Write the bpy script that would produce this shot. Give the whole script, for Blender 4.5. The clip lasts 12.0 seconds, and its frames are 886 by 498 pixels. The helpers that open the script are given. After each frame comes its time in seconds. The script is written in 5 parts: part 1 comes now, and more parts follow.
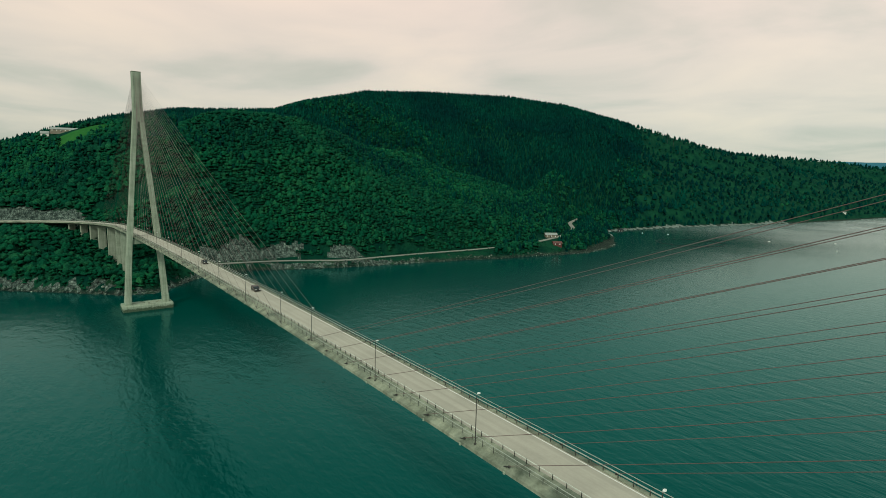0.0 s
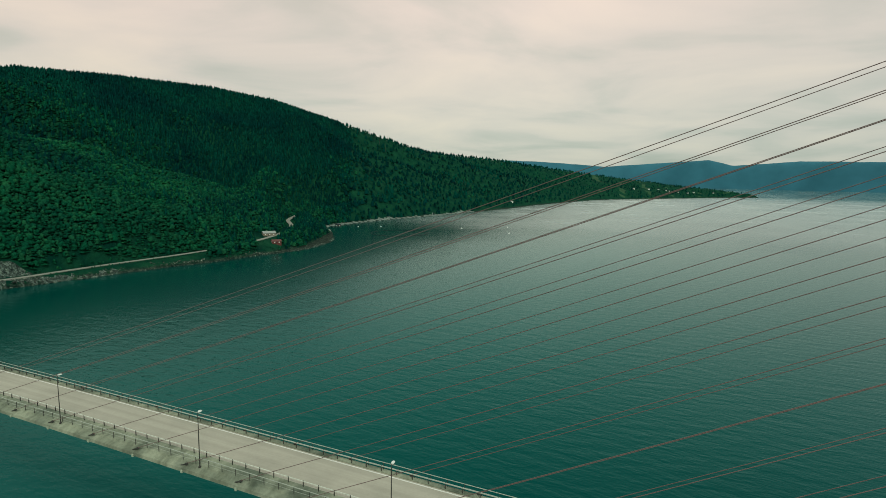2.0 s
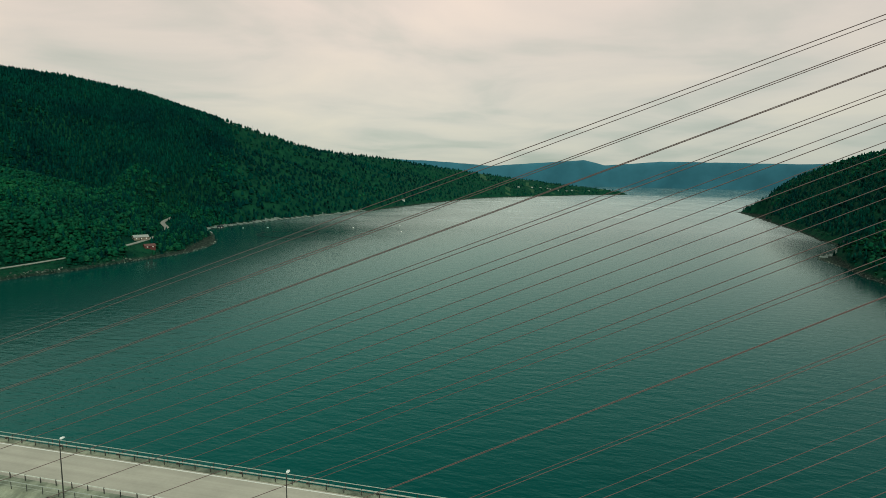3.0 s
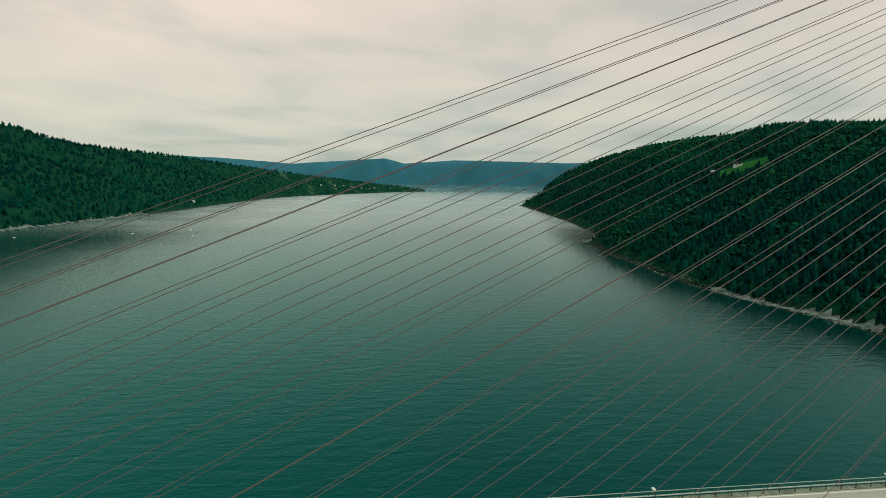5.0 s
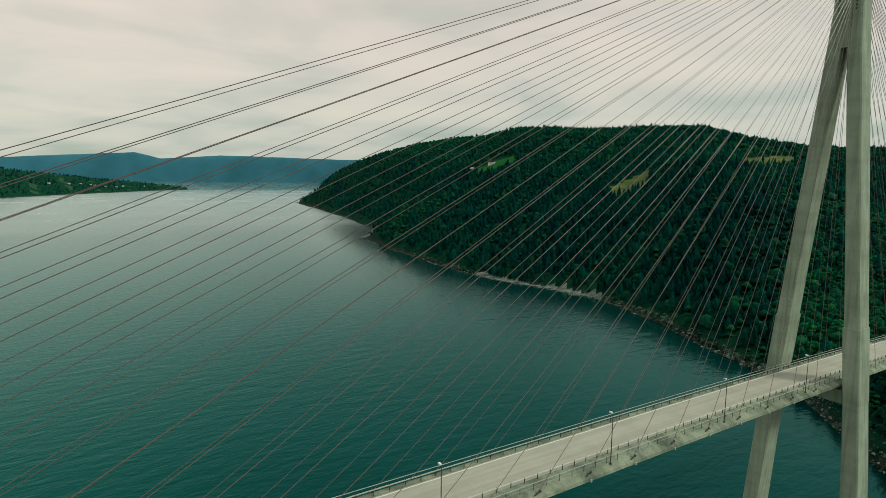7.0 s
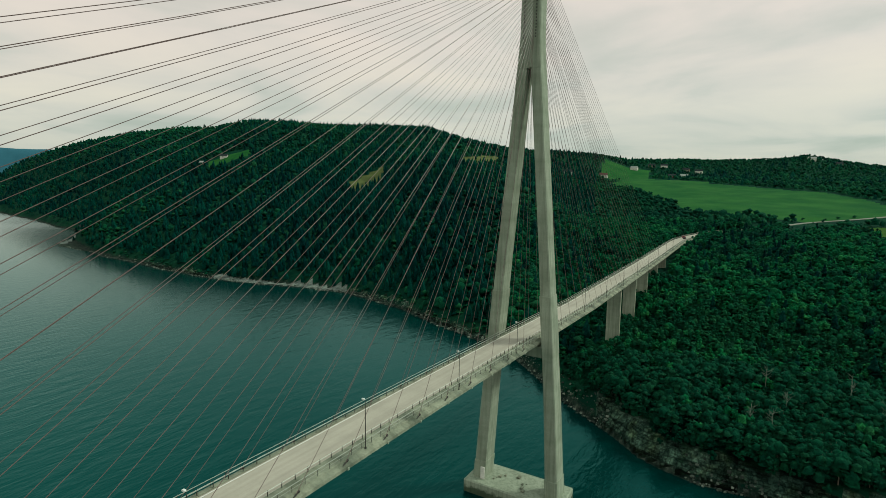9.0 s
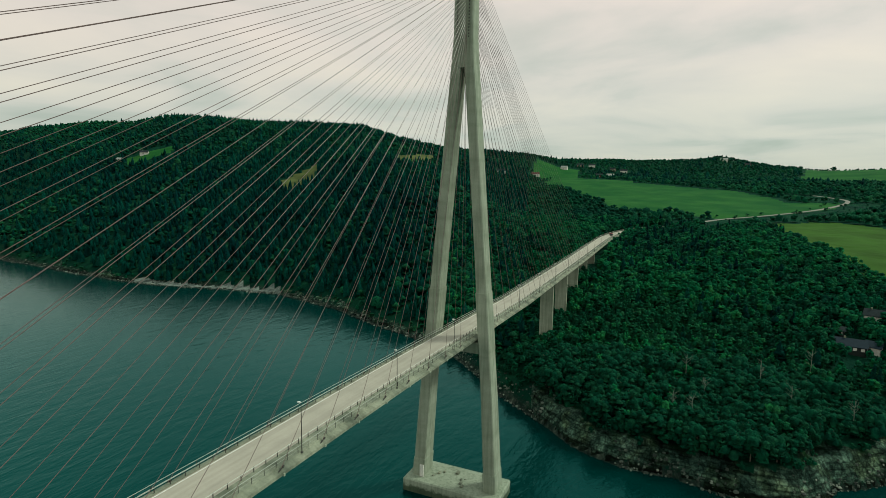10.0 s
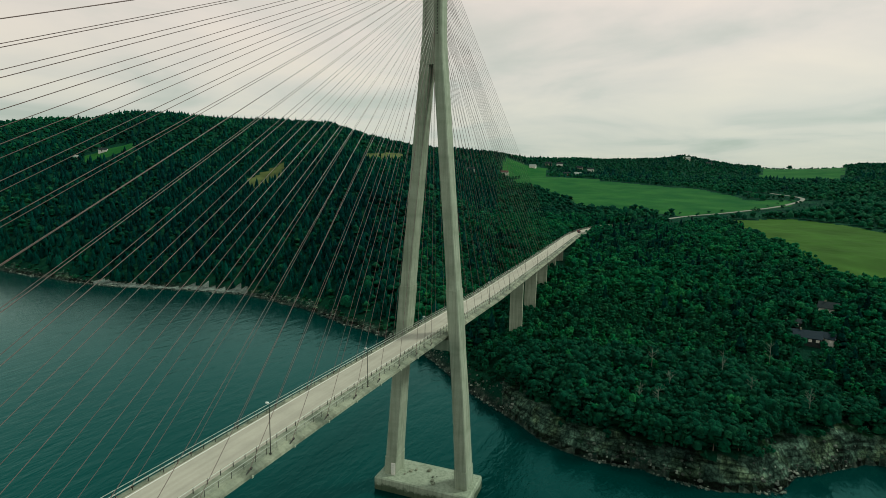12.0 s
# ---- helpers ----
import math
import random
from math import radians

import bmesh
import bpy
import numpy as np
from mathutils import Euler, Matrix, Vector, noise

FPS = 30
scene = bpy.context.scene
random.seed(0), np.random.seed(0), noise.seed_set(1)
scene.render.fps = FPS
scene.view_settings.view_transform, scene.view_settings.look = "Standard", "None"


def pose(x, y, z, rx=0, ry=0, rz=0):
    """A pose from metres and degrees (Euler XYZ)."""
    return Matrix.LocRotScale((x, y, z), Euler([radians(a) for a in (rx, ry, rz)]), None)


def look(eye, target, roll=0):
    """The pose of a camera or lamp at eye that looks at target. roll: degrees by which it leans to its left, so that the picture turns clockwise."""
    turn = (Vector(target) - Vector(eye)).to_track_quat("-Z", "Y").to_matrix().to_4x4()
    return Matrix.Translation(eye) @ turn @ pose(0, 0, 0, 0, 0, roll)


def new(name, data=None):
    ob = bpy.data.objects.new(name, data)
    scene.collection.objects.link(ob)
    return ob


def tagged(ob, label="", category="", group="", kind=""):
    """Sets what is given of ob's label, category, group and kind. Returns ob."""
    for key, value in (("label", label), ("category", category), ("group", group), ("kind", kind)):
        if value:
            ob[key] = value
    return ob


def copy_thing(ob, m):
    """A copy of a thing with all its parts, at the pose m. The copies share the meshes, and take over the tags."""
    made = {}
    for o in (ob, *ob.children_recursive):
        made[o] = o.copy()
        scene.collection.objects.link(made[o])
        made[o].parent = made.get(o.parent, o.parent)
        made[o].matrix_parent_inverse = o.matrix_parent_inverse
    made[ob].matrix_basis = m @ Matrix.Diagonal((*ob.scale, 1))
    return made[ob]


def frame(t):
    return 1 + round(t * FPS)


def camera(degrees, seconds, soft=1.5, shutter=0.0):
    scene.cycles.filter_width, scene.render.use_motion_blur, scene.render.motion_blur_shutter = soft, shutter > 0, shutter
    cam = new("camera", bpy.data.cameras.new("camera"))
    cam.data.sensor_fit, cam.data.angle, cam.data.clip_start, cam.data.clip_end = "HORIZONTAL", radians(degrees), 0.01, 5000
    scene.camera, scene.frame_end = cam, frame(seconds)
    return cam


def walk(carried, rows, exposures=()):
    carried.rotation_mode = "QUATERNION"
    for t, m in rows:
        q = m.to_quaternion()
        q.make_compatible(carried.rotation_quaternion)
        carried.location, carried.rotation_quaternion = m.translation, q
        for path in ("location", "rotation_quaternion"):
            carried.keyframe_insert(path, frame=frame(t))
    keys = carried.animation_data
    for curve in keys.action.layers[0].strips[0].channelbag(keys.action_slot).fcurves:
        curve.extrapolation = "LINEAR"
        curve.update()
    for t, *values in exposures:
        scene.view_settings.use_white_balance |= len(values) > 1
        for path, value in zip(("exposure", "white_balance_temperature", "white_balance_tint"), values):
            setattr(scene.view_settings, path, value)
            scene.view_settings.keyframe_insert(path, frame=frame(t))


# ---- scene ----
# ---------------------------------------------------------------- camera
ROWS = [
    (0.0, 127.06, -55.67, 91.51, 52.783, -7.798, -1.403), (0.5, 127.13, -55.66, 91.53, 47.761, -7.699, -1.397),
    (1.0, 127.19, -55.65, 91.55, 39.668, -7.635, -1.398), (1.5, 127.26, -55.64, 91.57, 30.742, -7.579, -1.291),
    (2.0, 127.29, -55.68, 91.57, 23.305, -7.51, -1.139), (2.5, 127.31, -55.71, 91.57, 17.235, -7.444, -1.144),
    (3.0, 127.34, -55.75, 91.58, 11.803, -7.416, -1.086), (5.0, 127.7, -55.45, 91.66, -8.846, -7.301, -0.727),
    (5.5, 127.69, -55.32, 91.59, -14.979, -7.329, -0.724), (6.0, 127.68, -55.26, 91.62, -20.828, -7.322, -0.673),
    (6.5, 127.67, -55.2, 91.64, -26.299, -7.365, -0.596), (7.0, 127.66, -55.14, 91.67, -32.217, -7.399, -0.548),
    (7.5, 127.64, -55.1, 91.64, -38.723, -7.462, -0.474), (9.5, 127.58, -54.93, 91.55, -63.711, -7.555, -0.938),
    (10.0, 127.62, -54.92, 91.47, -66.078, -7.574, -0.979), (10.5, 127.67, -54.91, 91.39, -67.776, -7.578, -0.956),
    (11.0, 127.71, -54.91, 91.31, -68.599, -7.615, -0.925), (11.5, 127.76, -54.9, 91.23, -68.979, -7.645, -0.952),
    (12.0, 127.8, -54.89, 91.15, -69.286, -7.678, -0.983)]
cam = camera(79.03, 12.0, 0.65)
walk(cam, [(t, pose(x, y, z, 90 + p, r, w)) for t, x, y, z, w, p, r in ROWS], [(0, 0.0, 6350, -12), (2, -0.08, 6350, -12), (5, -0.08, 6350, -12), (7.5, -0.02, 6350, -12), (9.5, 0.05, 6350, -12), (12, 0.05, 6350, -12)])

# ---------------------------------------------------------------- node helpers


def material(name):
    m = bpy.data.materials.new(name)
    m.use_nodes = True
    nt = m.node_tree
    b = nt.nodes["Principled BSDF"]
    return m, nt, b


def node(nt, kind, **values):
    n = nt.nodes.new(kind)
    for k, v in values.items():
        if k in n.inputs:
            n.inputs[k].default_value = v
    return n


def tex(nt, scale, detail=4.0, rough=0.55, coords="Object"):
    tc = nt.nodes.new("ShaderNodeTexCoord")
    n = node(nt, "ShaderNodeTexNoise", Scale=scale, Detail=detail, Roughness=rough)
    nt.links.new(tc.outputs[coords], n.inputs["Vector"])
    return n


def ramp(nt, source, stops):
    r = nt.nodes.new("ShaderNodeValToRGB")
    while len(r.color_ramp.elements) < len(stops):
        r.color_ramp.elements.new(0.5)
    for e, (p, c) in zip(r.color_ramp.elements, stops):
        e.position, e.color = p, (*c, 1)
    nt.links.new(source, r.inputs["Fac"])
    return r


def mix(nt, kind, fac, a, b):
    n = nt.nodes.new("ShaderNodeMix")
    n.data_type, n.blend_type = "RGBA", kind
    for sock, v in ((n.inputs[0], fac), (n.inputs[6], a), (n.inputs[7], b)):
        if hasattr(v, "links"):
            nt.links.new(v, sock)
        elif isinstance(v, (int, float)):
            sock.default_value = v
        else:
            sock.default_value = (*v, 1)
    return n.outputs[2]


def bump(nt, b, height, strength, distance):
    n = node(nt, "ShaderNodeBump", Strength=strength, Distance=distance)
    nt.links.new(height, n.inputs["Height"])
    nt.links.new(n.outputs["Normal"], b.inputs["Normal"])


# ---------------------------------------------------------------- world and sun
SUN_TO = Vector((0.55, -0.60, 0.72)).normalized()
world = bpy.data.worlds.new("overcast_sky")
scene.world = world
world.use_nodes = True
wt = world.node_tree
bg = wt.nodes["Background"]
sky = wt.nodes.new("ShaderNodeTexSky")
sky.sky_type, sky.sun_disc = "NISHITA", False
sky.sun_elevation = math.asin(SUN_TO.z)
sky.sun_rotation = math.atan2(SUN_TO.x, SUN_TO.y)
wc = wt.nodes.new("ShaderNodeTexCoord")
wsep = wt.nodes.new("ShaderNodeSeparateXYZ")
wt.links.new(wc.outputs["Generated"], wsep.inputs[0])


def wmath(op, a, c):
    n = wt.nodes.new("ShaderNodeMath")
    n.operation = op
    for sock, v in ((n.inputs[0], a), (n.inputs[1], c)):
        if isinstance(v, (int, float)):
            sock.default_value = v
        else:
            wt.links.new(v, sock)
    return n.outputs[0]


lift = wmath("ADD", wmath("MAXIMUM", wsep.outputs["Z"], 0.0), 0.11)
sheet = wt.nodes.new("ShaderNodeCombineXYZ")
wt.links.new(wmath("DIVIDE", wsep.outputs["X"], lift), sheet.inputs[0])
wt.links.new(wmath("DIVIDE", wsep.outputs["Y"], lift), sheet.inputs[1])
wn = node(wt, "ShaderNodeTexNoise", Scale=0.8, Detail=6.0, Roughness=0.5, Distortion=0.4)
wt.links.new(sheet.outputs[0], wn.inputs["Vector"])
height = ramp(wt, wsep.outputs["Z"], [(0.0, (0.59, 0.54, 0.51)), (0.12, (0.79, 0.65, 0.60)), (0.30, (1.00, 0.74, 0.69)), (0.48, (0.78, 0.73, 0.68)), (1.0, (0.68, 0.74, 0.71))])
streak = ramp(wt, wn.outputs["Fac"], [(0.30, (0.73, 0.81, 0.80)), (0.41, (0.86, 0.91, 0.91)), (0.49, (0.98, 0.99, 0.99)), (0.58, (1.06, 1.05, 1.03)), (0.70, (1.14, 1.11, 1.06))])
cloud_colour = mix(wt, "MULTIPLY", 1.0, height.outputs["Color"], streak.outputs["Color"])
skyscale = wt.nodes.new("ShaderNodeVectorMath")
skyscale.operation = "SCALE"
skyscale.inputs[3].default_value = 0.10
wt.links.new(sky.outputs["Color"], skyscale.inputs[0])
wx = wt.nodes.new("ShaderNodeMapRange")
wx.inputs["From Min"].default_value = -1.0
wt.links.new(wsep.outputs["X"], wx.inputs["Value"])
side = ramp(wt, wx.outputs[0], [(0.0, (0.99, 0.96, 0.96)), (0.12, (1.0, 0.97, 0.98)), (0.35, (1.05, 1.035, 1.045)), (0.75, (0.93, 0.95, 0.985)), (1.0, (0.92, 0.955, 0.995))])
cloud_colour = mix(wt, "MULTIPLY", 1.0, cloud_colour, side.outputs["Color"])
veil = mix(wt, "MIX", 0.90, skyscale.outputs[0], cloud_colour)
wt.links.new(veil, bg.inputs["Color"])
bg.inputs["Strength"].default_value = 1.0

sun = new("sun", bpy.data.lights.new("sun", "SUN"))
sun.data.energy, sun.data.angle, sun.data.color = 2.0, radians(10), (1.0, 0.95, 0.86)
sun.matrix_world = look(SUN_TO * 100, (0, 0, 0))

# ---------------------------------------------------------------- materials


def concrete(name, base, stain, rough=0.85, grain=0.7):
    m, nt, b = material(name)
    big, fine = tex(nt, 0.18, 5), tex(nt, 2.5, 6)
    c = ramp(nt, big.outputs["Fac"], [(0.35, stain), (0.6, base)])
    c2 = ramp(nt, fine.outputs["Fac"], [(0.3, (grain, grain, grain)), (0.65, (1, 1, 1))])
    nt.links.new(mix(nt, "MULTIPLY", 0.8, c.outputs[0], c2.outputs[0]), b.inputs["Base Color"])
    b.inputs["Roughness"].default_value = rough
    b.inputs["Specular IOR Level"].default_value = 0.2
    bump(nt, b, fine.outputs["Fac"], 0.3, 0.05)
    return m


def plain(name, colour, rough=0.6, metal=0.0, vary=0.25, scale=3.0):
    m, nt, b = material(name)
    n = tex(nt, scale, 4)
    dark = tuple(v * (1 - vary) for v in colour)
    c = ramp(nt, n.outputs["Fac"], [(0.3, dark), (0.7, colour)])
    nt.links.new(c.outputs[0], b.inputs["Base Color"])
    b.inputs["Roughness"].default_value, b.inputs["Metallic"].default_value = rough, metal
    if rough > 0.5:
        b.inputs["Specular IOR Level"].default_value = 0.15
    return m


def foliage(name, dark, mid, light, leaf=0.75):
    m, nt, b = material(name)
    g = nt.nodes.new("ShaderNodeNewGeometry")
    big = tex(nt, 0.008, 5)
    c = ramp(nt, g.outputs["Random Per Island"], [(0.0, dark), (0.55, mid), (1.0, light)])
    # broad tone patches, with sunlit cloud gaps painted into the green
    c2 = ramp(nt, big.outputs["Fac"], [(0.36, (0.62, 0.70, 0.76)), (0.64, (1.32, 1.24, 0.98))])
    crowns = tex(nt, 0.07, 2)
    c3 = ramp(nt, crowns.outputs["Fac"], [(0.36, (0.78, 0.80, 0.84)), (0.66, (1.22, 1.18, 1.06))])
    leaves = tex(nt, leaf, 4, 0.65)
    c4 = ramp(nt, leaves.outputs["Fac"], [(0.34, (0.52, 0.55, 0.57)), (0.52, (0.95, 0.96, 0.96)), (0.68, (1.45, 1.40, 1.22))])
    both = mix(nt, "MULTIPLY", 1.0, c.outputs[0], c2.outputs[0])
    both = mix(nt, "MULTIPLY", 1.0, both, c3.outputs[0])
    nt.links.new(mix(nt, "MULTIPLY", 1.0, both, c4.outputs[0]), b.inputs["Base Color"])
    b.inputs["Roughness"].default_value = 0.8
    b.inputs["Specular IOR Level"].default_value = 0.02
    bump(nt, b, leaves.outputs["Fac"], 0.9, 1.4)
    return m


M_PYLON = concrete("pylon_concrete", (0.32, 0.355, 0.28), (0.26, 0.29, 0.225), 0.85, 0.88)
M_GIRDER = concrete("girder_concrete", (0.285, 0.30, 0.225), (0.13, 0.15, 0.115), 0.85, 0.72)
M_ASPHALT = concrete("pale_asphalt", (0.40, 0.365, 0.31), (0.36, 0.33, 0.28), 0.9, 0.92)


def weathered(m, size, dark):
    """Runs of dirt down the faces and the faint lifts of the casting."""
    nt = m.node_tree
    b = nt.nodes["Principled BSDF"]
    tc, mp = nt.nodes.new("ShaderNodeTexCoord"), nt.nodes.new("ShaderNodeMapping")
    mp.inputs["Scale"].default_value = size
    nt.links.new(tc.outputs["Object"], mp.inputs["Vector"])
    n = node(nt, "ShaderNodeTexNoise", Scale=1.0, Detail=4.0, Roughness=0.6)
    nt.links.new(mp.outputs["Vector"], n.inputs["Vector"])
    runs = ramp(nt, n.outputs["Fac"], [(0.36, (dark, dark * 1.03, dark)), (0.56, (1.03, 1.03, 1.03))])
    nt.links.new(mix(nt, "MULTIPLY", 1.0, b.inputs["Base Color"].links[0].from_socket, runs.outputs[0]), b.inputs["Base Color"])


weathered(M_PYLON, (1.1, 1.1, 0.05), 0.74)
weathered(M_PYLON, (0.02, 0.02, 0.32), 0.90)
weathered(M_GIRDER, (0.55, 0.25, 0.25), 0.62)
M_ASPHALT.node_tree.nodes["Principled BSDF"].inputs["Roughness"].default_value = 0.9
ant = M_ASPHALT.node_tree
atc, amap = ant.nodes.new("ShaderNodeTexCoord"), ant.nodes.new("ShaderNodeMapping")
amap.inputs["Scale"].default_value = (0.012, 0.9, 1.0)
ant.links.new(atc.outputs["Object"], amap.inputs["Vector"])
anz = node(ant, "ShaderNodeTexNoise", Scale=1.0, Detail=3.0)
ant.links.new(amap.outputs["Vector"], anz.inputs["Vector"])
atrack = ramp(ant, anz.outputs["Fac"], [(0.35, (0.90, 0.90, 0.90)), (0.62, (1.05, 1.05, 1.05))])
ab = ant.nodes["Principled BSDF"]
ant.links.new(mix(ant, "MULTIPLY", 1.0, ab.inputs["Base Color"].links[0].from_socket, atrack.outputs[0]), ab.inputs["Base Color"])
M_CABLE = plain("red_brown_cable", (0.135, 0.080, 0.074), 0.38)
M_CABLE.node_tree.nodes["Principled BSDF"].inputs["Specular IOR Level"].default_value = 0.5
M_STEEL = plain("galvanised_steel", (0.22, 0.22, 0.20), 0.5, 0.4)
M_DARKSTEEL = plain("weathered_post_steel", (0.06, 0.06, 0.055), 0.6, 0.3)
M_WHITE = plain("white_paint", (0.75, 0.73, 0.68), 0.5)
M_DECID = foliage("broadleaf_foliage", (0.005, 0.051, 0.032), (0.008, 0.064, 0.039), (0.016, 0.084, 0.046))
# brighter, yellower copy of the broadleaf green, raising the upper bank's tone
M_PALELEAF = foliage("bright_green_foliage", (0.006, 0.078, 0.040), (0.011, 0.106, 0.050), (0.026, 0.142, 0.058))
M_SPRUCE = foliage("spruce_foliage", (0.0015, 0.025, 0.025), (0.0025, 0.036, 0.034), (0.005, 0.050, 0.044))
M_BARK = plain("bark", (0.16, 0.14, 0.11), 0.9)

# water
M_WATER, nt, b = material("fjord_water")
w3 = tex(nt, 0.006, 4)
wtc = nt.nodes.new("ShaderNodeTexCoord")
waves = []
for turn, stretch, size, detail in ((0.5, 0.45, 0.75, 2.0), (0.25, 0.4, 0.21, 2.0)):
    wmap = nt.nodes.new("ShaderNodeMapping")
    wmap.inputs["Rotation"].default_value = (0, 0, turn)
    wmap.inputs["Scale"].default_value = (stretch, 1.0, 1.0)
    nt.links.new(wtc.outputs["Object"], wmap.inputs["Vector"])
    wave = node(nt, "ShaderNodeTexNoise", Scale=size, Detail=detail, Roughness=0.5, Distortion=0.3)
    nt.links.new(wmap.outputs["Vector"], wave.inputs["Vector"])
    waves.append(wave)
w1, w2 = waves
wav = nt.nodes.new("ShaderNodeMath")
wav.operation = "MULTIPLY_ADD"
wav.inputs[1].default_value = 0.5
nt.links.new(w1.outputs["Fac"], wav.inputs[0])
swell = nt.nodes.new("ShaderNodeMath")
swell.operation = "MULTIPLY"
swell.inputs[1].default_value = 1.3
nt.links.new(w2.outputs["Fac"], swell.inputs[0])
nt.links.new(swell.outputs[0], wav.inputs[2])
wb = node(nt, "ShaderNodeBump", Strength=0.20, Distance=0.9)
nt.links.new(wav.outputs[0], wb.inputs["Height"])
level = node(nt, "ShaderNodeCombineXYZ", X=0.0, Y=0.0, Z=1.0)
nt.links.new(level.outputs[0], wb.inputs["Normal"])
body = nt.nodes.new("ShaderNodeBsdfDiffuse")

gloss = nt.nodes.new("ShaderNodeBsdfGlossy")
rr = ramp(nt, w3.outputs["Fac"], [(0.35, (0.9, 0.9, 0.9)), (0.65, (1.1, 1.1, 1.1))])
# body colour painted darker eastwards for the shade under the spruce hill; ruffled by the wind on the west side, calm
# in the lee of the spruce hill
wpos, wsp = nt.nodes.new("ShaderNodeNewGeometry"), nt.nodes.new("ShaderNodeSeparateXYZ")
nt.links.new(wpos.outputs["Position"], wsp.inputs[0])
mid = nt.nodes.new("ShaderNodeMath")
mid.operation = "SUBTRACT"
mid.inputs[1].default_value = 60.0
nt.links.new(wsp.outputs["X"], mid.inputs[0])
off = nt.nodes.new("ShaderNodeMath")
off.operation = "ABSOLUTE"
nt.links.new(mid.outputs[0], off.inputs[0])
hill_shade = nt.nodes.new("ShaderNodeMapRange")
hill_shade.inputs["From Min"].default_value, hill_shade.inputs["From Max"].default_value = 40.0, 270.0
nt.links.new(wsp.outputs["X"], hill_shade.inputs["Value"])
nt.links.new(mix(nt, "MIX", hill_shade.outputs[0], (0.001, 0.038, 0.033), (0.001, 0.020, 0.0185)), body.inputs["Color"])
lee, calm = nt.nodes.new("ShaderNodeMapRange"), nt.nodes.new("ShaderNodeMapRange")
for n, lo, hi in ((lee, 0.20, 0.13), (calm, 0.33, 0.09)):
    n.interpolation_type = "SMOOTHSTEP"
    n.inputs["From Min"].default_value, n.inputs["From Max"].default_value = 120.0, 370.0
    n.inputs["To Min"].default_value, n.inputs["To Max"].default_value = lo, hi
    nt.links.new(off.outputs[0] if n is lee else wsp.outputs["Y"], n.inputs["Value"])
calm.inputs["From Min"].default_value, calm.inputs["From Max"].default_value = 0.0, 700.0
banks = nt.nodes.new("ShaderNodeMapRange")
banks.interpolation_type = "SMOOTHSTEP"
banks.inputs["From Min"].default_value, banks.inputs["From Max"].default_value = 130.0, 360.0
banks.inputs["To Min"].default_value, banks.inputs["To Max"].default_value = 1.0, 0.55
nt.links.new(off.outputs[0], banks.inputs["Value"])
still = nt.nodes.new("ShaderNodeMath")
still.operation = "MULTIPLY"
nt.links.new(calm.outputs[0], still.inputs[0])
nt.links.new(banks.outputs[0], still.inputs[1])
nt.links.new(still.outputs[0], wb.inputs["Strength"])
rgh = nt.nodes.new("ShaderNodeMath")
rgh.operation = "MULTIPLY"
nt.links.new(rr.outputs[0], rgh.inputs[0])
reach, rougher = nt.nodes.new("ShaderNodeMapRange"), nt.nodes.new("ShaderNodeMath")
reach.interpolation_type = "SMOOTHSTEP"
reach.inputs["From Min"].default_value, reach.inputs["From Max"].default_value = 450.0, 1100.0
reach.inputs["To Min"].default_value, reach.inputs["To Max"].default_value = 0.0, 0.25
nt.links.new(wsp.outputs["Y"], reach.inputs["Value"])
rougher.operation = "MAXIMUM"
nt.links.new(lee.outputs[0], rougher.inputs[0])
nt.links.new(reach.outputs[0], rougher.inputs[1])
nt.links.new(rougher.outputs[0], rgh.inputs[1])
nt.links.new(rgh.outputs[0], gloss.inputs["Roughness"])
fres = nt.nodes.new("ShaderNodeFresnel")
fres.inputs["IOR"].default_value = 1.33
fade = nt.nodes.new("ShaderNodeMath")
fade.operation = "MULTIPLY"
fade.inputs[1].default_value = 1.0
nt.links.new(fres.outputs[0], fade.inputs[0])
for n in (gloss, fres, body):
    nt.links.new(wb.outputs["Normal"], n.inputs["Normal"])
sheen = ramp(nt, fres.outputs[0], [(0.03, (0.20, 0.84, 0.80)), (0.30, (0.62, 0.93, 0.89)), (0.6, (0.86, 0.97, 0.95))])
nt.links.new(sheen.outputs[0], gloss.inputs["Color"])
wmix = nt.nodes.new("ShaderNodeMixShader")
nt.links.new(fade.outputs[0], wmix.inputs[0])
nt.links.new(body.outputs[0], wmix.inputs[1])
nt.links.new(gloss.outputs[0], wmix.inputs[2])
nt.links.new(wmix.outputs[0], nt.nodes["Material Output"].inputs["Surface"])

# ground: forest floor, rock near the shore and on steep faces
M_GROUND, nt, b = material("forest_floor_and_rock")
geo = nt.nodes.new("ShaderNodeNewGeometry")
sep = nt.nodes.new("ShaderNodeSeparateXYZ")
nt.links.new(geo.outputs["Position"], sep.inputs[0])
floor_n, rock_n, rock_f = tex(nt, 0.05, 5), tex(nt, 0.35, 8, 0.65), tex(nt, 1.6, 5)
grassy = ramp(nt, floor_n.outputs["Fac"], [(0.35, (0.003, 0.028, 0.019)), (0.65, (0.010, 0.055, 0.028))])
rocky = ramp(nt, rock_n.outputs["Fac"], [(0.35, (0.004, 0.010, 0.009)), (0.50, (0.020, 0.032, 0.026)), (0.62, (0.07, 0.085, 0.068)), (0.75, (0.22, 0.24, 0.19))])
hz = nt.nodes.new("ShaderNodeMath")
hz.operation = "MULTIPLY_ADD"
hz.inputs[1].default_value = 9.0
nt.links.new(rock_f.outputs["Fac"], hz.inputs[0])
nt.links.new(sep.outputs["Z"], hz.inputs[2])
low = nt.nodes.new("ShaderNodeMapRange")
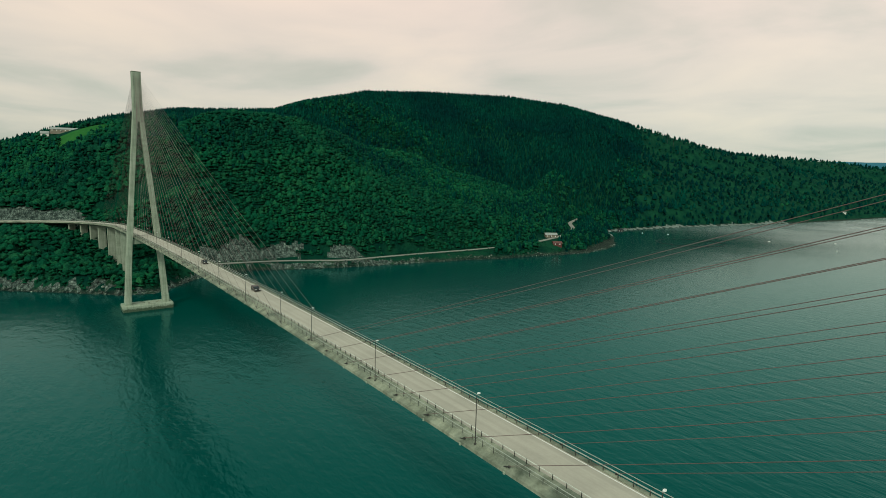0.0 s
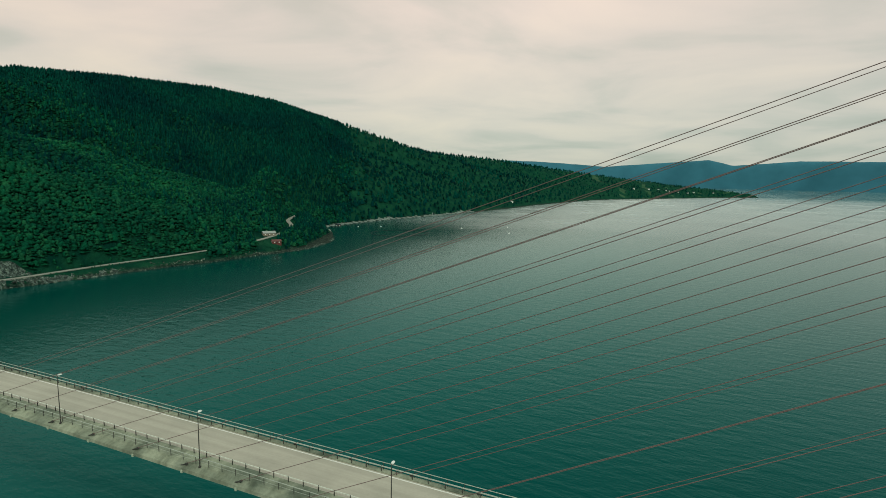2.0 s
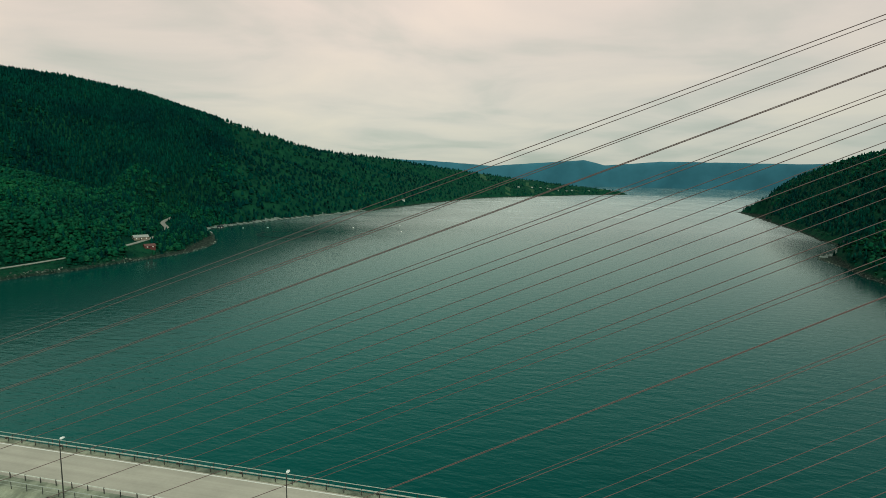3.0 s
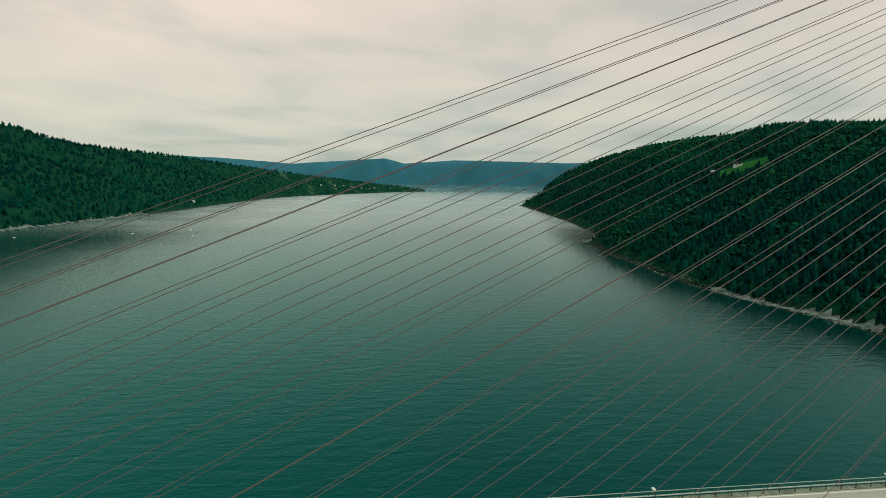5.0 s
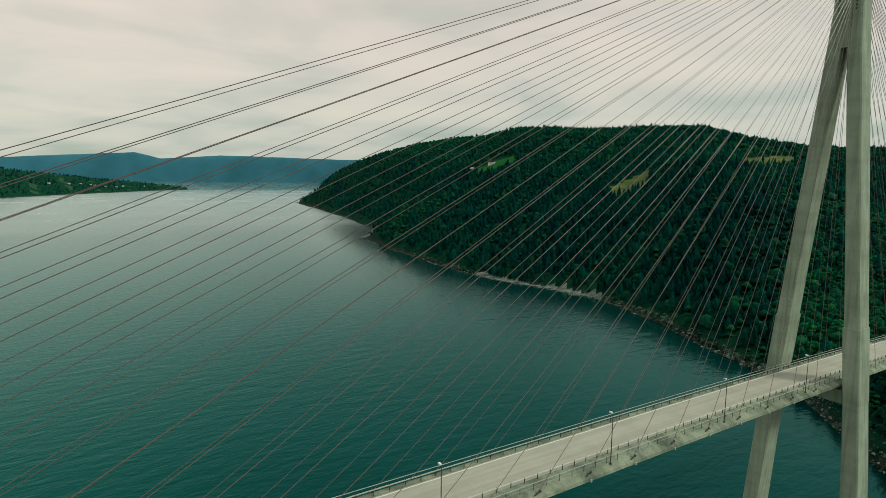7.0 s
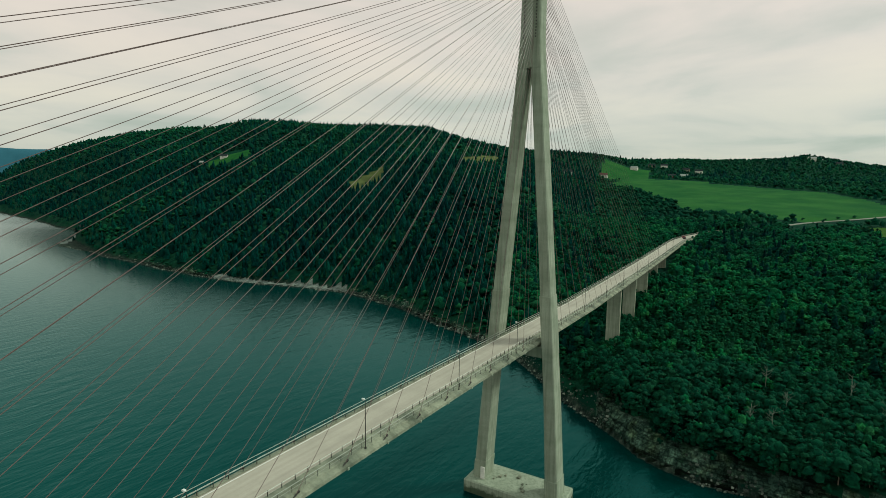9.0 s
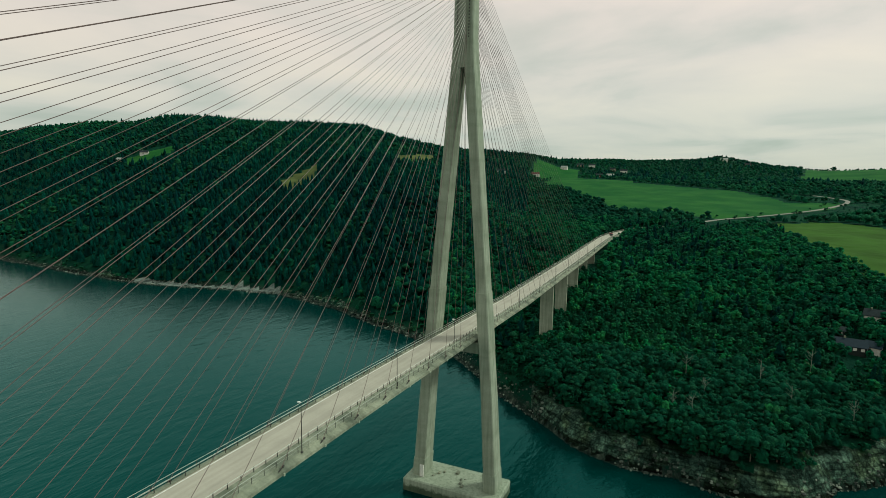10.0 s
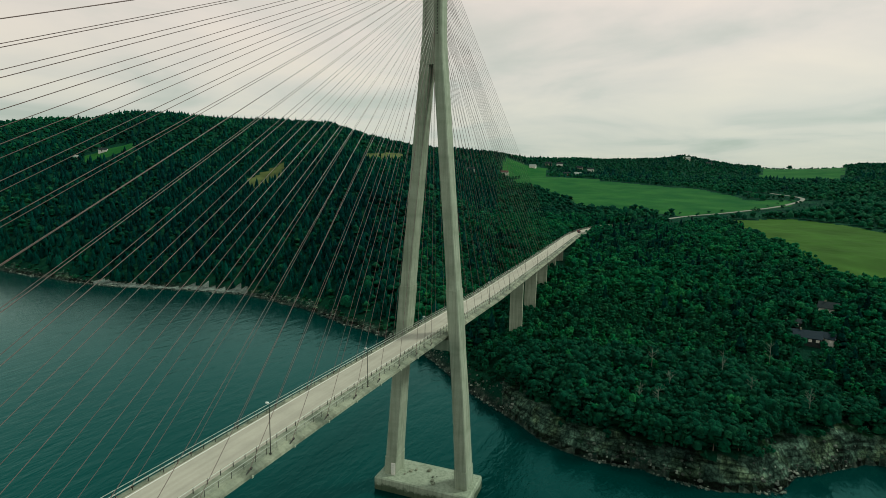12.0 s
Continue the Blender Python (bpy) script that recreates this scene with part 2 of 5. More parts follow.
low.inputs["From Min"].default_value, low.inputs["From Max"].default_value = 5.5, 8.0
nt.links.new(hz.outputs[0], low.inputs["Value"])
nt.links.new(mix(nt, "MIX", low.outputs[0], rocky.outputs[0], grassy.outputs[0]), b.inputs["Base Color"])
b.inputs["Roughness"].default_value = 0.95
b.inputs["Specular IOR Level"].default_value = 0.03
bump(nt, b, rock_n.outputs["Fac"], 1.0, 2.5)

M_ROCK, nt, b = material("pale_weathered_rock")
k1, k2 = tex(nt, 0.34, 10, 0.74), tex(nt, 1.3, 6, 0.6)
kv = nt.nodes.new("ShaderNodeTexVoronoi")
kv.feature = "DISTANCE_TO_EDGE"
kv.inputs["Scale"].default_value = 0.55
ktc, kmap = nt.nodes.new("ShaderNodeTexCoord"), nt.nodes.new("ShaderNodeMapping")
kmap.inputs["Scale"].default_value = (1.0, 1.0, 0.5)
kwarp = mix(nt, "LINEAR_LIGHT", 0.9, ktc.outputs["Object"], k2.outputs["Color"])
nt.links.new(kwarp, kmap.inputs["Vector"])
nt.links.new(kmap.outputs["Vector"], kv.inputs["Vector"])
kc = ramp(nt, k1.outputs["Fac"], [(0.36, (0.018, 0.030, 0.027)), (0.46, (0.065, 0.090, 0.080)), (0.55, (0.15, 0.19, 0.165)), (0.68, (0.34, 0.40, 0.345))])
ke = ramp(nt, kv.outputs["Distance"], [(0.0, (0.22, 0.25, 0.24)), (0.16, (1, 1, 1))])
stone = mix(nt, "MULTIPLY", 0.9, kc.outputs[0], ke.outputs[0])
kg, kn, kz = nt.nodes.new("ShaderNodeNewGeometry"), tex(nt, 0.16, 5), nt.nodes.new("ShaderNodeSeparateXYZ")
nt.links.new(kg.outputs["Normal"], kz.inputs[0])
km = nt.nodes.new("ShaderNodeMath")
km.operation = "MULTIPLY_ADD"
km.inputs[1].default_value = 1.5
nt.links.new(kn.outputs["Fac"], km.inputs[0])
nt.links.new(kz.outputs["Z"], km.inputs[2])
kr = nt.nodes.new("ShaderNodeMapRange")
kr.inputs["From Min"].default_value, kr.inputs["From Max"].default_value = 1.62, 1.84
nt.links.new(km.outputs[0], kr.inputs["Value"])
moss = ramp(nt, k2.outputs["Fac"], [(0.35, (0.004, 0.028, 0.013)), (0.65, (0.016, 0.056, 0.022))])
nt.links.new(mix(nt, "MIX", kr.outputs[0], stone, moss.outputs[0]), b.inputs["Base Color"])
b.inputs["Roughness"].default_value = 0.95
b.inputs["Specular IOR Level"].default_value = 0.05
bump(nt, b, k1.outputs["Fac"], 1.0, 3.0)

# weathered sea cliff: the same stone darkened by lichen, with a wet weed band at the waterline
M_CLIFF = M_ROCK.copy()
M_CLIFF.name = "weathered_sea_cliff"
cnt = M_CLIFF.node_tree
cb = cnt.nodes["Principled BSDF"]
cgeo, csep, cno = cnt.nodes.new("ShaderNodeNewGeometry"), cnt.nodes.new("ShaderNodeSeparateXYZ"), tex(cnt, 0.5, 4)
cnt.links.new(cgeo.outputs["Position"], csep.inputs[0])
cadd = cnt.nodes.new("ShaderNodeMath")
cadd.operation = "MULTIPLY_ADD"
cadd.inputs[1].default_value = -2.6
cnt.links.new(cno.outputs["Fac"], cadd.inputs[0])
cnt.links.new(csep.outputs["Z"], cadd.inputs[2])
weed = ramp(cnt, cadd.outputs[0], [(0.0, (0.10, 0.12, 0.10)), (0.8, (1, 1, 1))])
lichen = ramp(cnt, tex(cnt, 0.09, 5).outputs["Fac"], [(0.36, (0.22, 0.36, 0.33)), (0.50, (0.58, 0.82, 0.72)), (0.64, (1.05, 1.30, 1.14))])
rust = ramp(cnt, tex(cnt, 0.13, 4).outputs["Fac"], [(0.50, (1.0, 1.0, 1.0)), (0.64, (1.25, 1.10, 0.88))])
ledge_c, ledge_m = cnt.nodes.new("ShaderNodeTexCoord"), cnt.nodes.new("ShaderNodeMapping")
ledge_m.inputs["Rotation"].default_value = (0.25, 0.2, 0)
ledge_m.inputs["Scale"].default_value = (0.09, 0.09, 1.1)
cnt.links.new(ledge_c.outputs["Object"], ledge_m.inputs["Vector"])
ledge_n = node(cnt, "ShaderNodeTexNoise", Scale=1.0, Detail=5.0, Roughness=0.6)
cnt.links.new(ledge_m.outputs["Vector"], ledge_n.inputs["Vector"])
ledge = ramp(cnt, ledge_n.outputs["Fac"], [(0.38, (0.25, 0.28, 0.27)), (0.50, (0.85, 0.87, 0.85)), (0.62, (1.35, 1.32, 1.25))])
aged = mix(cnt, "MULTIPLY", 1.0, cb.inputs["Base Color"].links[0].from_socket, lichen.outputs[0])
aged = mix(cnt, "MULTIPLY", 1.0, aged, rust.outputs[0])
aged = mix(cnt, "MULTIPLY", 1.0, aged, ledge.outputs[0])
cnt.links.new(mix(cnt, "MULTIPLY", 1.0, aged, weed.outputs[0]), cb.inputs["Base Color"])

# flat tidal rock
M_BEACH, nt, b = material("pale_tidal_rock")
s1, s2 = tex(nt, 0.25, 8, 0.7), tex(nt, 1.2, 4)
sc = ramp(nt, s1.outputs["Fac"], [(0.38, (0.05, 0.065, 0.055)), (0.50, (0.11, 0.135, 0.12)), (0.68, (0.26, 0.30, 0.265))])
nt.links.new(sc.outputs[0], b.inputs["Base Color"])
b.inputs["Roughness"].default_value = 0.9
bump(nt, b, s1.outputs["Fac"], 0.8, 1.0)

# fields
M_FIELD, nt, b = material("mown_meadow")
f1, f2 = tex(nt, 0.02, 4), tex(nt, 0.6, 4)
fc = ramp(nt, f1.outputs["Fac"], [(0.35, (0.012, 0.080, 0.020)), (0.65, (0.030, 0.118, 0.026))])
fd = ramp(nt, f2.outputs["Fac"], [(0.3, (0.8, 0.8, 0.8)), (0.7, (1, 1, 1))])
nt.links.new(mix(nt, "MULTIPLY", 1.0, fc.outputs[0], fd.outputs[0]), b.inputs["Base Color"])
b.inputs["Roughness"].default_value = 0.9
b.inputs["Specular IOR Level"].default_value = 0.03
M_HAY = plain("dry_yellow_meadow", (0.048, 0.112, 0.019), 0.9, 0, 0.38, 0.03)
M_HAY.node_tree.nodes["Principled BSDF"].inputs["Specular IOR Level"].default_value = 0.03

M_STUBBLE = plain("dry_stubble", (0.105, 0.130, 0.046), 0.9, 0, 0.5, 0.06)
M_STUBBLE.node_tree.nodes["Principled BSDF"].inputs["Specular IOR Level"].default_value = 0.03

# meadow green dulled towards blue, with the distance haze put into the colour
M_FARFIELD = plain("hazy_distant_pasture", (0.040, 0.092, 0.048), 0.9, 0, 0.45, 0.02)
M_FARFIELD.node_tree.nodes["Principled BSDF"].inputs["Specular IOR Level"].default_value = 0.03

# footing concrete with a dark tide band
M_FOOTING = M_PYLON.copy()
M_FOOTING.name = "footing_concrete"
fnt = M_FOOTING.node_tree
fgeo, fsep = fnt.nodes.new("ShaderNodeNewGeometry"), fnt.nodes.new("ShaderNodeSeparateXYZ")
fnt.links.new(fgeo.outputs["Position"], fsep.inputs[0])
fno = tex(fnt, 0.7, 5)
fadd = fnt.nodes.new("ShaderNodeMath")
fadd.operation = "MULTIPLY_ADD"
fadd.inputs[1].default_value = -3.0
fnt.links.new(fno.outputs["Fac"], fadd.inputs[0])
fnt.links.new(fsep.outputs["Z"], fadd.inputs[2])
fband = ramp(fnt, fadd.outputs[0], [(0.0, (0.22, 0.27, 0.22)), (0.9, (1, 1, 1))])
fb = fnt.nodes["Principled BSDF"]
fnt.links.new(mix(fnt, "MULTIPLY", 1.0, fb.inputs["Base Color"].links[0].from_socket, fband.outputs[0]), fb.inputs["Base Color"])

# ---------------------------------------------------------------- the lie of the land
HUB = np.array((127.5, -55.5))
EYE = 91.7
SHORE_A = [(-420, -420), (-405, -160), (-384, -86), (-362, -68), (-347, -43), (-333, -29), (-312, -8), (-306, 10), (-317, 24), (-338, 38), (-362, 58),
           (-370, 80), (-368, 110), (-360, 130), (-345, 178), (-335, 236), (-325, 302), (-309, 369), (-303, 421), (-293, 460), (-291, 499), (-311, 567), (-333, 612),
           (-392, 690), (-440, 740), (-450, 790), (-444, 860), (-441, 940), (-422, 1060), (-402, 1180), (-380, 1322), (-350, 1644), (-344, 1872), (-302, 2197), (-242, 2641), (-127, 2943),
           (19, 3191), (187, 3476), (330, 3800), (480, 4020), (600, 4130), (705, 4290), (640, 4345), (520, 4330), (300, 4300), (-200, 4400), (-900, 4500), (-5200, 4500), (-5200, -420)]
SHORE_B = [(727, 1920), (692, 1700), (655, 1441), (615, 1161), (573, 967), (566, 890), (524, 806), (498, 762), (464, 728), (456, 704), (450, 624), (438, 532), (430, 443), (425, 387), (428, 336), (435, 292),
           (444, 255), (447, 220), (438, 188), (428, 155), (414, 126), (400, 97), (388, 72), (374, 46), (355, 27), (339, 11), (326, -5), (315, -17), (305, -26), (300, -40),
           (299, -50), (300, -58), (297, -69), (296, -82), (301, -98), (313, -105), (317, -112), (330, -128), (345, -190), (420, -420), (600, -1500), (5200, -1500), (5200, 4500), (1900, 4500), (1150, 2500)]
# crest of the land: bearing (degrees from +y to +x), distance from the hub, slope of the skyline seen at eye height
CREST_A = np.array([(-110, 900, .02), (-92, 900, .0345), (-86.8, 950, .067), (-83.6, 980, .084), (-79, 1000, .098), (-70, 1050, .108), (-67, 1200, .1255),
                    (-61, 1300, .1477), (-54, 1350, .150), (-46, 1400, .1445), (-40.5, 1450, .130), (-36, 1500, .107), (-29.6, 1700, .0734),
                    (-25, 1900, .049), (-17, 2400, .036), (-12, 2900, .023), (-8, 3300, .014), (-4.5, 3700, .0062), (1, 4100, -.0047), (6, 4350, -.0125), (9, 4450, -.018)])
CREST_B = np.array([(16, 2070, -.045), (17.2, 2070, -.040), (18.3, 2000, -.0185), (21.3, 1950, .018), (24.8, 1800, .0444), (29, 1700, .0655), (33, 1600, .0789), (36.5, 1550, .0828),
                    (39.5, 1480, .097), (43, 1430, .098), (47, 1400, .0945), (53, 1300, .0975), (57.7, 1250, .094), (61, 1200, .077), (66.3, 1300, .0586),
                    (70.5, 1400, .0547), (74.6, 1500, .0485), (78.1, 1700, .039), (85.9, 1900, .0371), (91, 1800, .040), (93.1, 1750, .0445), (97.3, 1900, .0294), (101, 1950, .0243),
                    (104.4, 1900, .0262), (107, 1850, .031), (118, 1900, .03)])
SHOULDER = np.array([(-90, .032), (-86, .051), (-83.9, .065), (-79.8, .076), (-76.9, .086), (-72.9, .0955), (-68.1, .099), (-65.9, .09), (-63.6, .0745), (-61.3, .058), (-57.8, .045), (-55.5, .040), (-51.8, .0116), (-48.9, .0025), (-45.9, -.0116), (-42.9, -.031), (-39.9, -.057)])
FARM = np.array([(0, 0), (7, 7), (40, 12), (90, 18), (170, 30), (260, 40), (380, 46), (520, 52), (720, 66), (1020, 89), (1320, 103), (1700, 125)])
HILL = np.array([(0, 0), (.02, .035), (.08, .12), (.25, .36), (.5, .66), (.75, .86), (1.0, 1.0)])
ROAD_A = [(-412, -60, 11), (-396, -22, 9), (-390, 6, 8), (-383, 28, 8), (-378, 60, 7.5), (-377, 92, 7), (-375, 130, 6), (-362, 160, 6), (-350, 188, 6), (-351, 243, 6), (-351, 289, 6), (-349, 341, 6), (-346, 395, 7),
          (-345, 440, 9), (-350, 491, 12), (-372, 545, 13), (-405, 600, 14), (-425, 625, 15), (-455, 655, 18), (-480, 700, 20), (-512, 767, 20), (-520, 900, 22)]
VIA_A = [(-320, 0, 46.0), (-380, -1, 44.2), (-415, -8, 43.3), (-447, -24, 42.7), (-472, -50, 42.2), (-488, -85, 42.0), (-500, -130, 42.0), (-510, -200, 42.0)]
VIA_B = [(320, 0, 46.0), (450, 0, 45.0), (540, 0, 44.9), (585, -1, 45.1), (620, -6, 45.5), (650, -15, 46.0), (680, -30, 46.6)]
ROAD_B = [(680, -30, 46.6), (718, -52, 48), (770, -80, 49.5), (805, -102, 51), (835, -146, 55), (906, -205, 60), (968, -240, 64), (1008, -258, 67), (1044, -262, 70), (1090, -235, 74)]




def fbm(x, y, scale, octaves=5, seed=0):
    """Smooth value noise, about -1 to 1."""
    total, amp, f = np.zeros_like(x), 1.0, 1.0 / scale
    for o in range(octaves):
        u, v = x * f + 17.3 * o + seed * 7.7, y * f - 9.1 * o + seed * 3.3
        iu, iv = np.floor(u), np.floor(v)
        fu, fv = u - iu, v - iv
        fu, fv = fu * fu * (3 - 2 * fu), fv * fv * (3 - 2 * fv)

        def h(a, c):
            s = np.sin(a * 127.1 + c * 311.7 + seed * 13.7) * 43758.5453
            return 2 * (s - np.floor(s)) - 1
        total += amp * ((h(iu, iv) * (1 - fu) + h(iu + 1, iv) * fu) * (1 - fv) + (h(iu, iv + 1) * (1 - fu) + h(iu + 1, iv + 1) * fu) * fv)
        amp, f = amp * 0.5, f * 2.03
    return total * 0.6


def line_distance(x, y, pts, closed=False):
    """Distance to a polyline, the height of the nearest point on it if it has one, and that point's distance from the hub."""
    best, height, foot = np.full_like(x, 1e9), np.zeros_like(x), np.zeros_like(x)
    pairs = list(zip(pts, pts[1:])) + ([(pts[-1], pts[0])] if closed else [])
    for a, c in pairs:
        dx, dy = c[0] - a[0], c[1] - a[1]
        s = np.clip(((x - a[0]) * dx + (y - a[1]) * dy) / (dx * dx + dy * dy), 0, 1)
        d = np.hypot(x - a[0] - s * dx, y - a[1] - s * dy)
        near = d < best
        best = np.where(near, d, best)
        if len(a) > 2:
            height = np.where(near, a[2] + s * (c[2] - a[2]), height)
            foot = np.where(near, np.hypot(a[0] + s * dx - HUB[0], a[1] + s * dy - HUB[1]), foot)
    return best, height, foot


def inside(x, y, pts):
    odd = np.zeros(x.shape, bool)
    for a, c in zip(pts, pts[1:] + pts[:1]):
        if a[1] != c[1]:
            cross = ((a[1] > y) != (c[1] > y)) & (x < (c[0] - a[0]) * (y - a[1]) / (c[1] - a[1]) + a[0])
            odd ^= cross
    return odd


def first_shore(az, pts):
    """Distance from the hub to the first point of the shore along each bearing."""
    best = np.full_like(az, 6000.0)
    sx, sy = np.sin(np.radians(az)), np.cos(np.radians(az))
    for a, c in zip(pts, pts[1:] + pts[:1]):
        ax, ay, dx, dy = a[0] - HUB[0], a[1] - HUB[1], c[0] - a[0], c[1] - a[1]
        det = sx * dy - sy * dx
        det = np.where(np.abs(det) < 1e-9, 1e-9, det)
        r, s = (ax * dy - ay * dx) / det, (ax * sy - ay * sx) / det
        best = np.where((r > 1) & (s >= 0) & (s <= 1) & (r < best), r, best)
    return best


AZ = np.linspace(-180, 180, 3601)
KERN = np.ones(61) / 61
NEAR_A, NEAR_B = (np.convolve(np.pad(np.minimum(first_shore(AZ, s), 5000), 30, 'edge'), KERN, 'valid') for s in (SHORE_A, SHORE_B))


def smooth(v, a, c):
    s = np.clip((v - a) / (c - a), 0, 1)
    return s * s * (3 - 2 * s)


def CUT(az):
    """Height of the rock cutting beside the coast road."""
    return np.interp(az, (-79, -76.5, -75, -72.5, -71, -69, -67, -66, -64.5, -62.5, -61), (0, 8, 23, 19, 9, 7, 3, 3, 10, 8, 0))


def folds(x, y):
    """Long ridges and gullies running down the west hillside."""
    a, c = 0.72 * x + 0.69 * y, -0.69 * x + 0.72 * y
    return fbm(a * 0.30, c, 150, 3, 31)


def west_rise(az, d):
    """How far a point lies up the west hill, 0 at the shore and 1 at the crest."""
    cd = np.interp(az, CREST_A[:, 0], CREST_A[:, 1])
    ds = np.minimum(np.interp(az, AZ, NEAR_A), cd - 30)
    return (d - ds) / (cd - ds), cd, ds


BENCH = 0.46


def land(x, y):
    """Height of the ground and distance inland from the shore (negative in the water)."""
    x, y = np.asarray(x, float), np.asarray(y, float)
    rx, ry = x - HUB[0], y - HUB[1]
    d, az = np.hypot(rx, ry), np.degrees(np.arctan2(rx, ry))
    wob = 3.5 * fbm(x, y, 40, 4, 3)
    da = line_distance(x, y, SHORE_A, True)[0] * np.where(inside(x, y, SHORE_A), 1, -1)
    db = line_distance(x, y, SHORE_B, True)[0] * np.where(inside(x, y, SHORE_B), 1, -1)
    sd = np.maximum(da, db) + wob
    rough = fbm(x, y, 260, 5, 1)
    # west side
    cd, ct = np.interp(az, CREST_A[:, 0], CREST_A[:, 1]), np.interp(az, CREST_A[:, 0], CREST_A[:, 2])
    zc = np.maximum(EYE + cd * ct - 7.5, 2)
    ds = np.minimum(np.interp(az, AZ, NEAR_A), cd - 30)
    u = (d - ds) / (cd - ds)
    za = zc * np.interp(u, HILL[:, 0], HILL[:, 1])
    # a wooded shoulder stands before the summit
    ts = np.interp(az, SHOULDER[:, 0], SHOULDER[:, 1])
    dsh = ds + BENCH * (cd - ds)
    zsh = np.clip(EYE + dsh * ts - 10, 20, zc - 20)
    front = zsh * np.interp(u / BENCH, (0, .05, .2, .5, .8, 1.0), (0, .10, .34, .66, .90, 1.0))
    dip = np.maximum(EYE + d * (ts - .012) - 10, 15)
    back = np.minimum(dip, zc) + (zc - np.minimum(dip, zc)) * np.interp(u, (BENCH + .09, .75, 1.0), (0, .62, 1.0))
    w = smooth(az, -92, -87) * (1 - smooth(az, -45, -38))
    za = za * (1 - w) + np.where(u < BENCH, front, np.minimum(np.where(u < BENCH + .09, zsh + (dip - zsh) * (u - BENCH) / .09, back), zc)) * w
    za *= 1 + (0.30 - 0.16 * w) * (rough - 0.25) * smooth(u, 0.05, 0.3) * (1 - smooth(u, 0.7, 1.0))
    za *= 1 + (0.26 - 0.08 * w) * folds(x, y) * smooth(u, 0.04, 0.2) * (1 - smooth(u, 0.75, 1.0))
    za = np.minimum(za, np.maximum(EYE + d * ct - 8.5, 2))
    za -= smooth(u, 1.02, 1.6) * zc * 0.5
    knoll = smooth(-az, 85.5, 89.5)
    knoll = knoll * (1 - smooth(d - ds, 230, 420))
    hk = np.interp(d - ds, (0, 8, 40, 80, 130, 170, 300, 420), (0, 7, 22, 33, 37, 38, 80, 110))
    za = np.where(d - ds < 420, za * (1 - knoll) + np.minimum(hk, za + 25) * knoll, za)
    # east side
    cd, ct = np.interp(az, CREST_B[:, 0], CREST_B[:, 1]), np.interp(az, CREST_B[:, 0], CREST_B[:, 2])
    zc = np.maximum(EYE + cd * ct - 10, 2)
    ds = np.minimum(np.interp(az, AZ, NEAR_B), cd - 30)
    u = (d - ds) / (cd - ds)
    zb = zc * np.interp(u, HILL[:, 0], HILL[:, 1])
    zb *= 1 + 0.22 * (rough - 0.25) * smooth(u, 0.05, 0.3) * (1 - smooth(u, 0.7, 1.0))
    farm = smooth(az, 66, 77)
    zf = np.interp(d - ds, FARM[:, 0], FARM[:, 1])
    rise = smooth(u, 0.72, 1.0)
    zf = zf * (1 - rise) + zc * rise + 2.5 * rough * smooth(d - ds, 20, 80)
    zb = zb * (1 - farm) + zf * farm
    zb -= smooth(u, 1.02, 1.6) * zc * 0.5
    z = np.where(da > db, za, zb)
    # banks at the water's edge
    crag = fbm(x, y, 14, 4, 5)
    z = np.minimum(z, np.interp(sd, (0, 5.5, 60, 600), (0.8, 8.0, 44, 520))) + (crag * 2.2 + 1.2 * fbm(x, y, 4, 2, 8)) * smooth(sd, 0, 5) * (1 - 0.7 * smooth(sd, 14, 40))
    for road in (ROAD_A, VIA_A, VIA_B, ROAD_B):
        rd, rz, rf = line_distance(x, y, road)
        if road is VIA_A:
            wall = smooth(-az, 84.0, 86.5) * (d > rf)
            z = np.where(rd < 400, np.minimum(z, rz - 1.2 + np.maximum(rd - 9, 0) * 0.8), z)
            z = np.where(x > -470, np.minimum(z, np.interp(x, (-470, -452, -438, -420, -400, -375), (37, 33, 27, 18, 11, 7)) + np.maximum(rd - 9, 0) * 0.4), z)
            brow = rz - 1.2 + wall * smooth(rd, 8, 14) * (13 + 9 * fbm(x, y, 34, 3, 33) + 3 * crag) * smooth(-az, 84.6, 87.5) + np.maximum(rd - 14, 0) * 0.25
            slope = np.where(x > -462, z + np.maximum(rd - 6, 0) * 1.5, brow)
            z = np.where((rd < 60) & (wall > 0), np.maximum(z, np.minimum(brow, slope)), z)
        elif road is VIA_B:
            z = np.where(rd < 60, np.minimum(z, rz - 1.2 + np.maximum(rd - 9, 0) * 0.8), z)
        else:
            w = 1 - smooth(rd, 5, 14 + 40 * smooth(az, -56, -48) * (az < 0))
            z = z * (1 - w) + (rz - 0.25) * w
            if road is ROAD_A:
                cut = CUT(az) * (d > rf) * (rd < 60)
                z = np.where(cut > 0.5, np.maximum(z, rz + np.clip((rd - 7) / 9, 0, 1) * cut * (1 + 0.3 * crag + 0.45 * fbm(x, y, 30, 2, 34)) + np.maximum(rd - 16, 0) * 0.15), z)
    bay = smooth(az, -43, -39) * (1 - smooth(az, -24, -16)) * (da > db)
    z = z * (1 - 0.8 * bay * (1 - smooth(sd, 10, 45)))
    shelf = smooth(az, 35, 38) * (1 - smooth(az, 48, 50.5)) * (db > da)
    z = z * (1 - 0.8 * shelf * (1 - smooth(sd, 9, 18)))
    z = np.where(sd > 0, np.maximum(z, 0.25), np.maximum(-7.0, sd * 0.5 - 0.3))
    return z, sd


